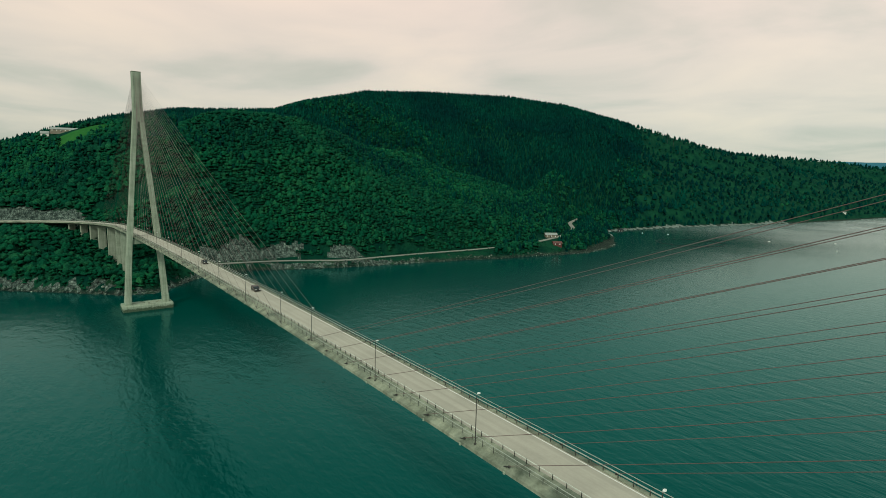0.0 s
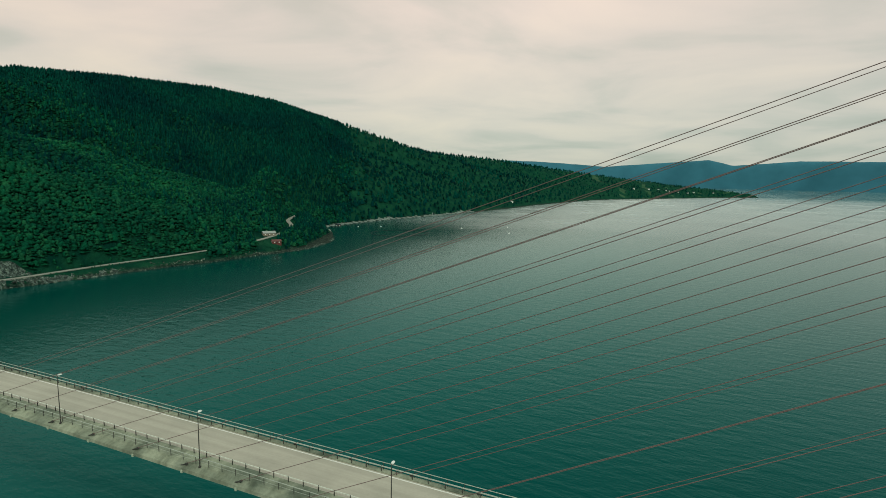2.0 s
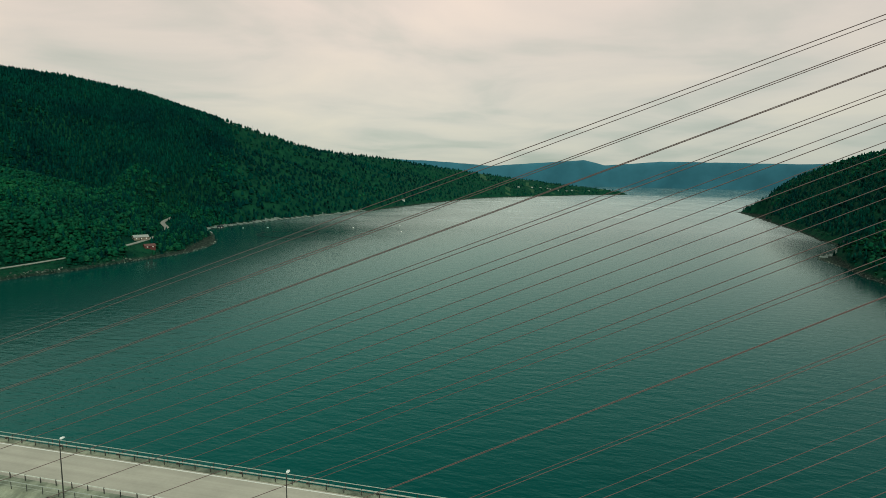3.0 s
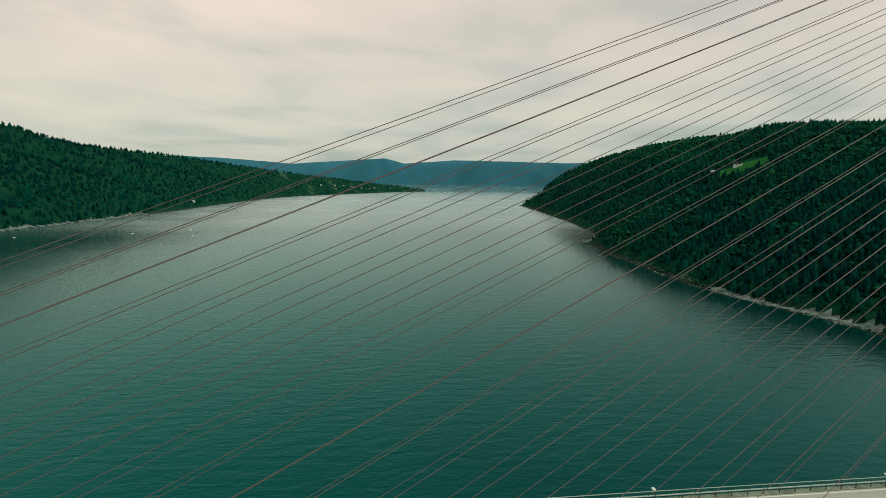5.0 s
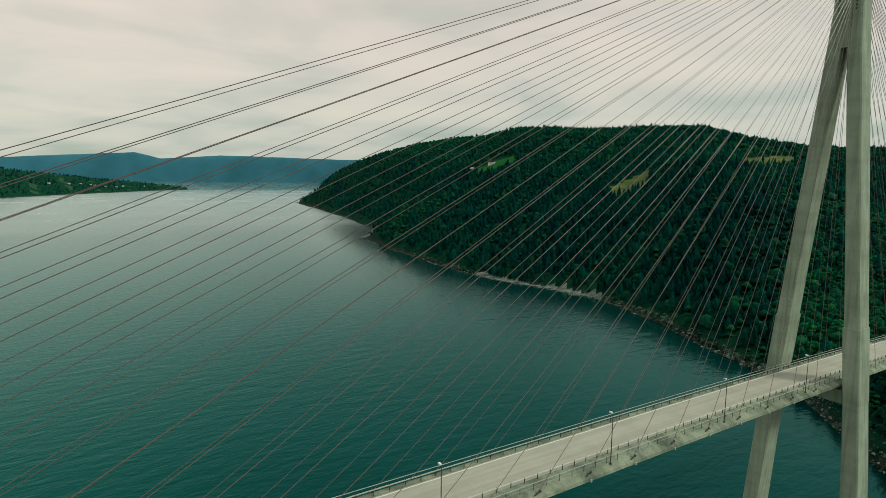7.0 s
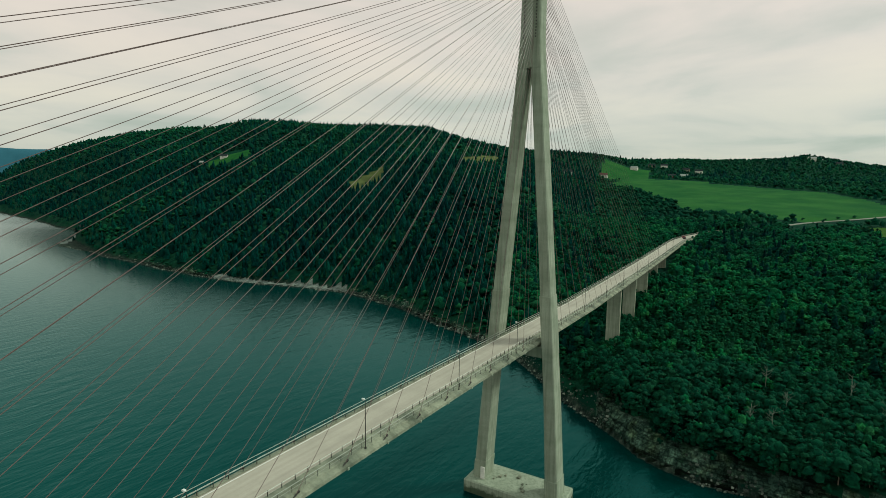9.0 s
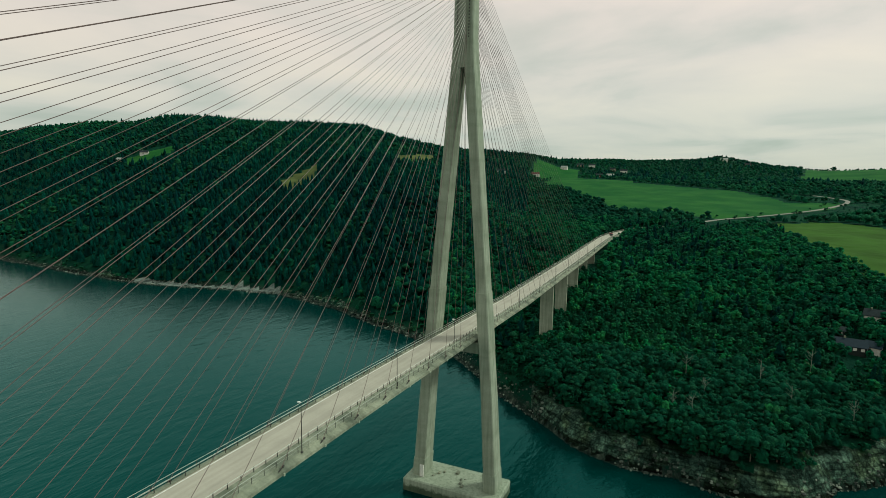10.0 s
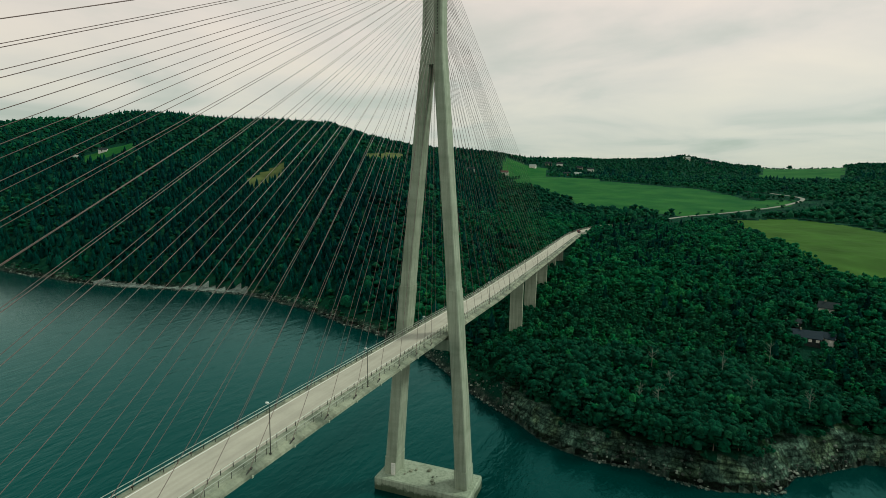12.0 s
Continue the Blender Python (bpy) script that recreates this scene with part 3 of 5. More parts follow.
def meadow(az, d):
    """The open fields, by bearing and distance: 1 green, 2 yellow."""
    x, y = d * np.sin(np.radians(az)), d * np.cos(np.radians(az))
    wob = fbm(x, y, 45, 3, 12)
    az, d = az + 350 * wob / (d + 200) * 0.9, d + 8 * wob
    big = (az > 76.5) & (az < 102.5) & (d > np.interp(az, (76.5, 79.9, 83.7, 88, 93, 98, 102, 103), (1120, 960, 720, 690, 672, 716, 806, 900))) & \
        (d < np.interp(az, (76.5, 78, 84.9, 88, 90.9, 95.6, 98.9, 103), (1180, 1250, 1196, 1140, 1082, 1000, 880, 900)))
    near = (az > 97) & (az < 125) & (d > np.interp(az, (97, 99, 101, 105, 112), (615, 530, 470, 395, 400))) & (d < np.interp(az, (97, 100, 102.7, 105, 107, 112), (640, 672, 694, 675, 651, 560)))
    hay = (np.abs(az - 51.2) < 1.9) & (np.abs(d - 722 - 12 * (az - 51)) < 36)
    upland = (np.abs(az - 63.0) < 2.1) & (np.abs(d - 905 - 22 * (az - 63)) < 42)
    farmyard = (np.abs(az - 37.8) < 2.0) & (np.abs(d - 915) < 26)
    hamlet = ((az > 75.5) & (az < 80.3) & (d > 1230) & (d < 1490)) | ((az > 80.3) & (az < 85.5) & (d > 1190) & (d < 1330 - 14 * (az - 80)))
    crown = (az > 99.5) & (az < 105.8) & (d > 1350) & (d < 2000)
    west = (np.abs(az + 86.2) < 1.8) & (d > 816) & (d < 858)
    capes = (az > -8) & (az < 5.5) & (d > 2900) & (wob + 0.5 * np.sin(az * 2.3 + d * 0.004) > 0.42)
    return np.where(hay | upland, 6, np.where(near, 2, np.where(capes, 7, np.where(big | farmyard | west | hamlet | crown, 1, 0))))


def bare_rock(x, y, sd):
    """Where pale rock lies open: cuttings, the near headland's cliffs and parts of the beach."""
    rx, ry = x - HUB[0], y - HUB[1]
    d, az = np.hypot(rx, ry), np.degrees(np.arctan2(rx, ry))
    rd, rz, rf = line_distance(x, y, ROAD_A)
    spot = fbm(x, y, 12, 3, 21)
    face = (CUT(az + 2.5 * spot) > 5) & (d > rf) & (rd > 5.5) & (rd < 14 + 6 * spot)
    vd, vz, vf = line_distance(x, y, VIA_A)
    wall = (az < -85.3 + 1.5 * spot) & (d > vf) & (vd > 5.5) & (vd < 15 + 7 * spot) & (x < -458)
    head = (az > 76) & (sd > 0) & (sd < np.maximum(7.0, 7.5 + 11 * spot)) & (d < 330)
    beach = (az > 30) & (az < 66) & (sd > 0.8) & (sd < 4 + 3.5 * spot)
    west = (az < -77) & (sd > 0) & (sd < 4.5 + 8 * spot)
    coast = (az < -55) & (az > -77) & (sd > 0) & (sd < 5 + 5 * spot)
    quarry = (np.hypot(x - 418, y + 37) < 6 + 5 * spot) | (np.hypot(x - 645, y - 14) < 13 + 8 * spot)
    return quarry | face | wall | head | beach | west | coast


def tidal_flat(x, y, sd):
    """The pale shelf of flat rock at the foot of the spruce hill."""
    rx, ry = x - HUB[0], y - HUB[1]
    az = np.degrees(np.arctan2(rx, ry))
    d = np.hypot(rx, ry)
    bay = (az > -38) & (az < -20) & (d > 900) & (d < 1750) & (sd > 0.5) & (sd < 11 + 8 * fbm(x, y, 40, 3, 43))
    spit = (np.hypot(x - 500, y - 765) < 62) & (sd > 0.5) & (sd < 11 + 6 * fbm(x, y, 20, 2, 44))
    return bay | spit | (az > 36 + 2 * fbm(x, y, 20, 2, 41)) & (az < 49) & (sd > 0.6) & (sd < 7.5 + 6 * fbm(x, y, 22, 2, 42))

# ---------------------------------------------------------------- mesh helpers


def mesh_from(name, verts, faces, mat, smooth_faces=False):
    me = bpy.data.meshes.new(name)
    verts, faces = np.asarray(verts, np.float32), np.asarray(faces, np.int32)
    n, k = faces.shape
    me.vertices.add(len(verts))
    me.vertices.foreach_set("co", verts.ravel())
    me.loops.add(n * k)
    me.loops.foreach_set("vertex_index", faces.ravel())
    me.polygons.add(n)
    me.polygons.foreach_set("loop_start", np.arange(0, n * k, k, dtype=np.int32))
    me.polygons.foreach_set("use_smooth", np.full(n, smooth_faces))
    me.update(calc_edges=True)
    me.materials.append(mat)
    return me


def part(name, bm, mat, parent=None, label=""):
    me = bpy.data.meshes.new(name)
    bm.to_mesh(me)
    bm.free()
    me.materials.append(mat)
    ob = new(name, me)
    ob.parent = parent
    return tagged(ob, label)


def empty(name, m=None):
    ob = new(name)
    ob.empty_display_size = 0.5
    if m is not None:
        ob.matrix_world = m
    return ob


def box(bm, x0, x1, y0, y1, z0, z1, bevel=0.0):
    vs = [bm.verts.new(p) for p in ((x0, y0, z0), (x1, y0, z0), (x1, y1, z0), (x0, y1, z0), (x0, y0, z1), (x1, y0, z1), (x1, y1, z1), (x0, y1, z1))]
    fs = [bm.faces.new([vs[i] for i in q]) for q in ((3, 2, 1, 0), (4, 5, 6, 7), (0, 1, 5, 4), (1, 2, 6, 5), (2, 3, 7, 6), (3, 0, 4, 7))]
    if bevel:
        bmesh.ops.bevel(bm, geom=list({e for f in fs for e in f.edges}), offset=bevel, segments=1, affect="EDGES")
    return bm


def tube(bm, pts, radius, sides=6, cap=True):
    """A round bar along points; radius may be a list."""
    pts = [Vector(p) for p in pts]
    rs = radius if isinstance(radius, (list, tuple)) else [radius] * len(pts)
    rings = []
    for i, p in enumerate(pts):
        d = (pts[min(i + 1, len(pts) - 1)] - pts[max(i - 1, 0)]).normalized()
        a = d.cross(Vector((0, 0, 1)) if abs(d.z) < 0.9 else Vector((1, 0, 0))).normalized()
        c = d.cross(a)
        rings.append([bm.verts.new(p + rs[i] * (math.cos(6.2832 * k / sides) * a + math.sin(6.2832 * k / sides) * c)) for k in range(sides)])
    for r, q in zip(rings, rings[1:]):
        for k in range(sides):
            bm.faces.new((r[k], r[(k + 1) % sides], q[(k + 1) % sides], q[k]))
    if cap:
        bm.faces.new(rings[0])
        bm.faces.new(rings[-1][::-1])
    return bm


def loft(bm, sections, closed=True, caps=True):
    """Skin through sections with the same number of points."""
    rows = [[bm.verts.new(p) for p in s] for s in sections]
    n = len(rows[0])
    for r, q in zip(rows, rows[1:]):
        for k in range(n if closed else n - 1):
            bm.faces.new((r[k], r[(k + 1) % n], q[(k + 1) % n], q[k]))
    if caps and closed:
        bm.faces.new(rows[0][::-1])
        bm.faces.new(rows[-1])
    bmesh.ops.recalc_face_normals(bm, faces=bm.faces[:])
    return bm


# ---------------------------------------------------------------- ground, water, distance
g_az = np.concatenate([np.arange(-106, 114.01, 0.3), np.arange(118, 254, 4.0)])
g_d = np.concatenate([[1.0, 60, 120], 160 * 1.0125 ** np.arange(0, 278)])
g_d = np.unique(np.concatenate([g_d, np.arange(470, 660, 2.8)]))
AA, DD = np.meshgrid(np.radians(g_az), g_d, indexing="ij")
GX, GY = HUB[0] + DD * np.sin(AA), HUB[1] + DD * np.cos(AA)
GZ, GS = land(GX, GY)
na, nd = AA.shape
ii, jj = np.meshgrid(np.arange(na), np.arange(nd - 1), indexing="ij")
i2 = (ii + 1) % na
quads = np.stack([ii * nd + jj, i2 * nd + jj, i2 * nd + jj + 1, ii * nd + jj + 1], -1).reshape(-1, 4)
kinds = meadow(np.degrees(AA), DD)
gm = mesh_from("ground", np.stack([GX, GY, GZ], -1).reshape(-1, 3), quads, M_GROUND, True)
gm.materials.append(M_FIELD)
gm.materials.append(M_HAY)
gm.materials.append(M_ROCK)
gm.materials.append(M_BEACH)
gm.materials.append(M_CLIFF)
gm.materials.append(M_STUBBLE)
gm.materials.append(M_FARFIELD)
open_rock = bare_rock(GX, GY, GS)
gm.polygons.foreach_set("material_index", np.where(tidal_flat(GX, GY, GS)[ii, jj], 4, np.where(open_rock[ii, jj], np.where((GX[ii, jj] > 0), 5, 3), np.minimum(kinds[ii, jj], kinds[i2, jj + 1]))).ravel().astype(np.int32))
ground = tagged(new("ground", gm), "wooded hills, rocky banks and green meadows round the fjord", "ground", kind="structure")

wa = np.radians(np.arange(0, 360, 2.5))
wd = np.array([0.02, 4370.0, 4500.0, 4830.0])
wz = np.array([0.0, 0.0, 12.0, 52.0])
wv = np.stack([np.concatenate([HUB[0] + d * np.sin(wa) for d in wd]), np.concatenate([HUB[1] + d * np.cos(wa) for d in wd]), np.repeat(wz, len(wa))], -1)
around = len(wa)
wq = np.array([(r * around + k, (r + 1) * around + k, (r + 1) * around + (k + 1) % around, r * around + (k + 1) % around) for r in range(3) for k in range(around)])[:, ::-1]
tagged(new("water", mesh_from("water", wv, wq, M_WATER, True)), "dark teal rippled water of the fjord", "water", kind="structure")

# distance haze painted in: the forest's base colour itself is turned blue
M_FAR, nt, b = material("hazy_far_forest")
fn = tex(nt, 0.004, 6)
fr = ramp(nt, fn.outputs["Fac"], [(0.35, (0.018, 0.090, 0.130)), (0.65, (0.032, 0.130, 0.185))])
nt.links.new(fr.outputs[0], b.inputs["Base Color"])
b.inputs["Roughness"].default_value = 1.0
FAR = [(-40, .03), (-24, .033), (-16.2, .0346), (-11.7, .0318), (-6.8, .0257), (-1.5, .0327), (2.7, .0383), (4.7, .0295), (10, .0366), (15.9, .035), (21.8, .033), (30, .035), (45, .03)]
fa = np.arange(-45, 50, 0.2)
ft = np.interp(fa, [p[0] for p in FAR], [p[1] for p in FAR])
rows = []
for u in np.linspace(0, 1, 12):
    d = 4832 + 130 * u
    x, y = HUB[0] + d * np.sin(np.radians(fa)), HUB[1] + d * np.cos(np.radians(fa))
    z = 45 + (EYE + d * ft - 45) * np.sin(u * math.pi / 2) ** 0.9 + (1 - u) * u * 60 * fbm(x, y, 500, 4, 9) + 3 * fbm(x, y, 60, 3, 2) * u
    rows.append(np.stack([x, y, z], -1))
rows = np.stack(rows)
nr, nc = rows.shape[:2]
ii, jj = np.meshgrid(np.arange(nr - 1), np.arange(nc - 1), indexing="ij")
fq = np.stack([ii * nc + jj, ii * nc + jj + 1, (ii + 1) * nc + jj + 1, (ii + 1) * nc + jj], -1).reshape(-1, 4)
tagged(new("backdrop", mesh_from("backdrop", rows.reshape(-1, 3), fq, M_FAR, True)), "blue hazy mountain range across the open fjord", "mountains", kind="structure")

# ---------------------------------------------------------------- woods
rng = np.random.default_rng(7)


def clump(r, centre, radius, rings, sides, squash=1.0):
    """A lumpy leaf clump, open below: its points and triangles."""
    v, f = [np.array(centre) + (0, 0, radius * squash * r.uniform(0.9, 1.2))], []
    for k in range(rings):
        polar = 1.95 * (k + 1) / rings
        turn = r.uniform(0, 6.28)
        for i in range(sides):
            a, q = turn + 6.2832 * i / sides + r.uniform(-0.25, 0.25), radius * r.uniform(0.74, 1.22)
            v.append(np.array(centre) + (q * math.sin(polar) * math.cos(a), q * math.sin(polar) * math.sin(a), q * math.cos(polar) * squash))
    for i in range(sides):
        f.append((0, 1 + i, 1 + (i + 1) % sides))
        for k in range(rings - 1):
            a, c, e, g = (1 + k * sides + i, 1 + k * sides + (i + 1) % sides, 1 + (k + 1) * sides + i, 1 + (k + 1) * sides + (i + 1) % sides)
            f += [(a, e, c), (c, e, g)]
    return np.array(v), np.array(f)


def join(pieces):
    v, f, n = [], [], 0
    for pv, pf in pieces:
        v.append(pv)
        f.append(pf + n)
        n += len(pv)
    return np.concatenate(v), np.concatenate(f)


def broadleaf_far(seed):
    """A single uneven crown, one unit high."""
    r = np.random.default_rng(seed)
    return clump(r, (0, 0, 0.48), 0.40, 2, 6, 1.1)


def broadleaf_near(seed, lobes=9, sprays=60, rings=2, sides=5):
    """A crown of several clumps with loose sprays of leaves on their shells, one unit high."""
    r = np.random.default_rng(seed)
    centres = np.concatenate([r.normal(0, 0.15, (lobes, 2)), r.uniform(0.34, 0.78, (lobes, 1))], 1)
    centres[0] = (0, 0, 0.74)
    sizes = r.uniform(0.11, 0.20, lobes)
    pieces = [clump(r, c, q, rings, sides) for c, q in zip(centres, sizes)]
    for i in range(sprays):
        k = i % lobes
        d = r.normal(0, 1, 3)
        d[2] = abs(d[2]) * 0.9 - 0.2
        d /= np.linalg.norm(d)
        p = centres[k] + d * sizes[k] * r.uniform(0.95, 1.25)
        a = np.cross(d, r.normal(0, 1, 3))
        a /= np.linalg.norm(a)
        c, q = np.cross(d, a), 0.42 / math.sqrt(sprays + 30) * r.uniform(0.6, 1.2)
        pieces.append((np.array([p + q * a, p - 0.6 * q * a + 0.8 * q * c, p - 0.6 * q * a - 0.8 * q * c]), np.array([(0, 1, 2)])))
    return join(pieces)


def spruce_template(tiers, seed, sides=6):
    """A pointed crown of ragged tiers, one unit high."""
    r = np.random.default_rng(seed)
    v, f = [np.array((0, 0, 1.0))], []
    for k in range(tiers):
        q = (k + 1) / tiers
        turn = r.uniform(0, 6.28)
        for i in range(sides):
            a, w = turn + 6.2832 * i / sides, (0.03 + 0.17 * q) * (1.22 if i % 2 else 0.72) * r.uniform(0.85, 1.15)
            v.append(np.array((w * math.cos(a), w * math.sin(a), 1.0 - 0.9 * q + r.uniform(-0.03, 0.03))))
    for i in range(sides):
        f.append((0, 1 + i, 1 + (i + 1) % sides))
        for k in range(tiers - 1):
            a, c, e, g = (1 + k * sides + i, 1 + k * sides + (i + 1) % sides, 1 + (k + 1) * sides + i, 1 + (k + 1) * sides + (i + 1) % sides)
            f += [(a, e, c), (c, e, g)]
    return np.array(v), np.array(f)


def plant(name, templates, spots, heights, widths, mat, label):
    """One joined mesh of many trees."""
    n = len(spots)
    pick = rng.integers(0, len(templates), n)
    turn = rng.uniform(0, 6.2832, n)
    pieces = []
    for k, (t, f) in enumerate(templates):
        s = pick == k
        c, q = np.cos(turn[s])[:, None], np.sin(turn[s])[:, None]
        w = widths[s][:, None]
        xs = (t[None, :, 0] * c - t[None, :, 1] * q) * w + spots[s, 0][:, None]
        ys = (t[None, :, 0] * q + t[None, :, 1] * c) * w + spots[s, 1][:, None]
        zs = t[None, :, 2] * heights[s][:, None] + spots[s, 2][:, None]
        shift = np.arange(s.sum())[:, None, None] * len(t)
        pieces.append((np.stack([xs, ys, zs], -1).reshape(-1, 3), (f[None] + shift).reshape(-1, 3)))
    v, f = join(pieces)
    ob = new(name, mesh_from(name, v, f, mat, True))
    return tagged(ob, label, "woods", kind="stuff")


ROADS = (ROAD_A, VIA_A, VIA_B, ROAD_B)
CLEARINGS = [(407, -128, 8.5), (396, -126, 5.5), (386, -122, 5), (447, -145, 7), (439, -142, 5), (-352, 490, 20), (-317, 462, 12), (-340, 480, 10), (-750, -17, 20), (-757, -34, 11), (-735, -20, 15), (689, 681, 22), (1215, 294, 14), (1344, 254, 16), (1557, 230, 18), (1655, 193, 30), (1638, 91, 20), (1515, 110, 18)]


def scatter(n, az0, az1, d0, d1, power):
    """Random spots on wooded land; power 1 spreads them evenly over the area, less thins them with distance."""
    k = power + 1
    span = radians(az1 - az0) * 0.5 * (d0 + d1)
    na = max(4, round(math.sqrt(n * span / (d1 - d0))))
    nd = n // na
    ca, cd = np.meshgrid(np.arange(na), np.arange(nd), indexing="ij")
    ca, cd = ca.ravel() + rng.uniform(0, 1, na * nd), cd.ravel() + rng.uniform(0, 1, na * nd)
    az = az0 + (az1 - az0) * ca / na
    d = (d0 ** k + cd / nd * (d1 ** k - d0 ** k)) ** (1 / k)
    x, y = HUB[0] + d * np.sin(np.radians(az)), HUB[1] + d * np.cos(np.radians(az))
    z, sd = land(x, y)
    ok = (sd > 3.2) & (z > 1.6) & (meadow(az + rng.normal(0, 90, len(az)) / d, d + rng.normal(0, 5, len(az))) == 0)
    low = np.ones(len(az))
    for r in ROADS:
        rd, rz, rf = line_distance(x, y, r)
        ok &= (rd > (6 if r is ROAD_A else 9)) | ((rz - z > 14) & (r is VIA_B)) | ((rz - z > 6) & (r is VIA_A))
        low = np.where((rd < 12) & (r is VIA_A), np.clip((rz - z - 3) / 11, 0.4, 0.88), low)
        if r is ROAD_A or r is ROAD_B:
            verge = (d < rf) & (rd < 45) & (z > rz - 14) & (((az > -79) & (az < -47)) | (np.abs(az + 41.5) < 1.0) | (az > 92))
            low = np.where(verge, 0.22, low)
            ok &= ~verge | (rng.uniform(0, 1, len(az)) < 0.55)
        if r is ROAD_A:
            ok &= ~bare_rock(x, y, sd) | (sd > 5) & (az > 76) & (rng.uniform(0, 1, len(az)) < 0.6)
    ok &= ~tidal_flat(x, y, sd)
    for cx, cy, cr in CLEARINGS:
        ok &= np.hypot(x - cx, y - cy) > cr
    low = np.where((line_distance(x, y, ROAD_A)[0] < 8) & (low > 0.9), 0.35, low)
    low = np.where((sd < 9) & (low > 0.9), 0.45, low)
    return np.stack([x, y, z], -1)[ok], az[ok], d[ok], low[ok]


SINGLE = []
BROAD = [broadleaf_far(s) for s in range(10)]
BROAD_NEAR = [broadleaf_near(20 + s) for s in range(10)]
SPRUCE = [spruce_template(2, 40 + s) for s in range(8)]
SPRUCE_NEAR = [spruce_template(8, 60 + s, 8) for s in range(6)]


def wood(name, n, az0, az1, d0, d1, power, conifer, near=False, grow=1.0):
    spots, az, d, low = scatter(n, az0, az1, d0, d1, power)
    if near:
        single = (d < 236) & (az > 76) & (low > 0.9)
        chosen = rng.permutation(np.flatnonzero(single))[:290]
        SINGLE.extend(spots[chosen].tolist())
        single = np.isin(np.arange(len(spots)), chosen)
        spots, az, d, low = spots[~single], az[~single], d[~single], low[~single]
    share = conifer(az, d, spots)
    is_c = (rng.uniform(0, 1, len(spots)) < share) & (low > 0.9)
    b_s, c_s = spots[~is_c], spots[is_c]
    patch = 1 + 0.25 * fbm(b_s[:, 0], b_s[:, 1], 60, 2, 11)
    h = rng.uniform(6.0, 11.5, len(b_s)) * grow * patch * low[~is_c]
    w = h * (rng.uniform(0.62, 0.95, len(b_s)) if near else rng.uniform(0.80, 1.12, len(b_s))) * np.where(low[~is_c] < 0.9, 1.2, 1.0)
    dark = np.ones(len(b_s), bool)
    if near:
        # taller trees in the brighter green stand in drifts, mostly on the upper bank
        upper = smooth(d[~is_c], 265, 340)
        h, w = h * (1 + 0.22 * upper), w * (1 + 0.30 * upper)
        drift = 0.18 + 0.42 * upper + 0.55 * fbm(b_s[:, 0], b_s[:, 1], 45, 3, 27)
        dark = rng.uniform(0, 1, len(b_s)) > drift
        plant("birch_woods", BROAD_NEAR, (b_s - np.outer(0.18 * h, (0, 0, 1)))[~dark], h[~dark], w[~dark], M_PALELEAF, "lighter green broadleaf trees among the others on the bank")
    plant(name, BROAD_NEAR if near else BROAD, (b_s - np.outer(0.18 * h, (0, 0, 1)))[dark], h[dark], w[dark], M_DECID, "dense dark green broadleaf trees on the slope")
    h = rng.uniform(7.0, 14.0, len(c_s)) * grow
    plant(name.replace("broadleaf", "spruce"), SPRUCE_NEAR if near else SPRUCE, c_s - (0, 0, 0.5), h, h * rng.uniform(0.95, 1.35, len(c_s)) * (1.6 if name.startswith("far") else 1.0), M_SPRUCE, "dense dark spruce trees on the slope")


wood("broadleaf_woods", 74000, -95, -33, 430, 1560, 0.6,
     lambda az, d, p: np.clip(0.05 + 0.72 * smooth(west_rise(az, d)[0] + 0.12 * fbm(p[:, 0], p[:, 1], 90, 3, 16), BENCH - 0.02, BENCH + 0.10) * smooth(az, -82, -77) + 0.4 * smooth(west_rise(az, d)[0], 0.85, 1.0) + 0.35 * smooth(az, -50, -40) - 0.5 * folds(p[:, 0], p[:, 1]) + 0.25 * fbm(p[:, 0], p[:, 1], 120, 2, 15), 0, 1), grow=0.82)
wood("far_broadleaf_woods", 18000, -36, 9, 700, 4400, -0.3,
     lambda az, d, p: np.clip(0.85 + 0.3 * fbm(p[:, 0], p[:, 1], 200, 2, 4) - 0.3 * smooth(d, 2200, 3000), 0, 1), grow=1.05)
wood("hill_broadleaf_woods", 24000, 16, 75, 255, 2100, 0.15,
     lambda az, d, p: np.clip(0.92 - 0.55 * smooth(p[:, 2], 80, 150) + 0.7 * fbm(p[:, 0], p[:, 1], 160, 2, 6), 0, 1) * (1 - 0.6 * smooth(az, 60, 68) * (d < 640)))
wood("farm_broadleaf_woods", 10500, 75, 113, 580, 2050, 0.4,
     lambda az, d, p: np.clip((0.05 + 0.3 * fbm(p[:, 0], p[:, 1], 180, 2, 6)) * smooth(d, 800, 1300), 0, 1))
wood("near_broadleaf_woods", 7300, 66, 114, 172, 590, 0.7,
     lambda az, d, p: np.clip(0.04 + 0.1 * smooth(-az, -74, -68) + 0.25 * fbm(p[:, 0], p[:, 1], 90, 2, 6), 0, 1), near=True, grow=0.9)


# the trees along the near bank, one by one


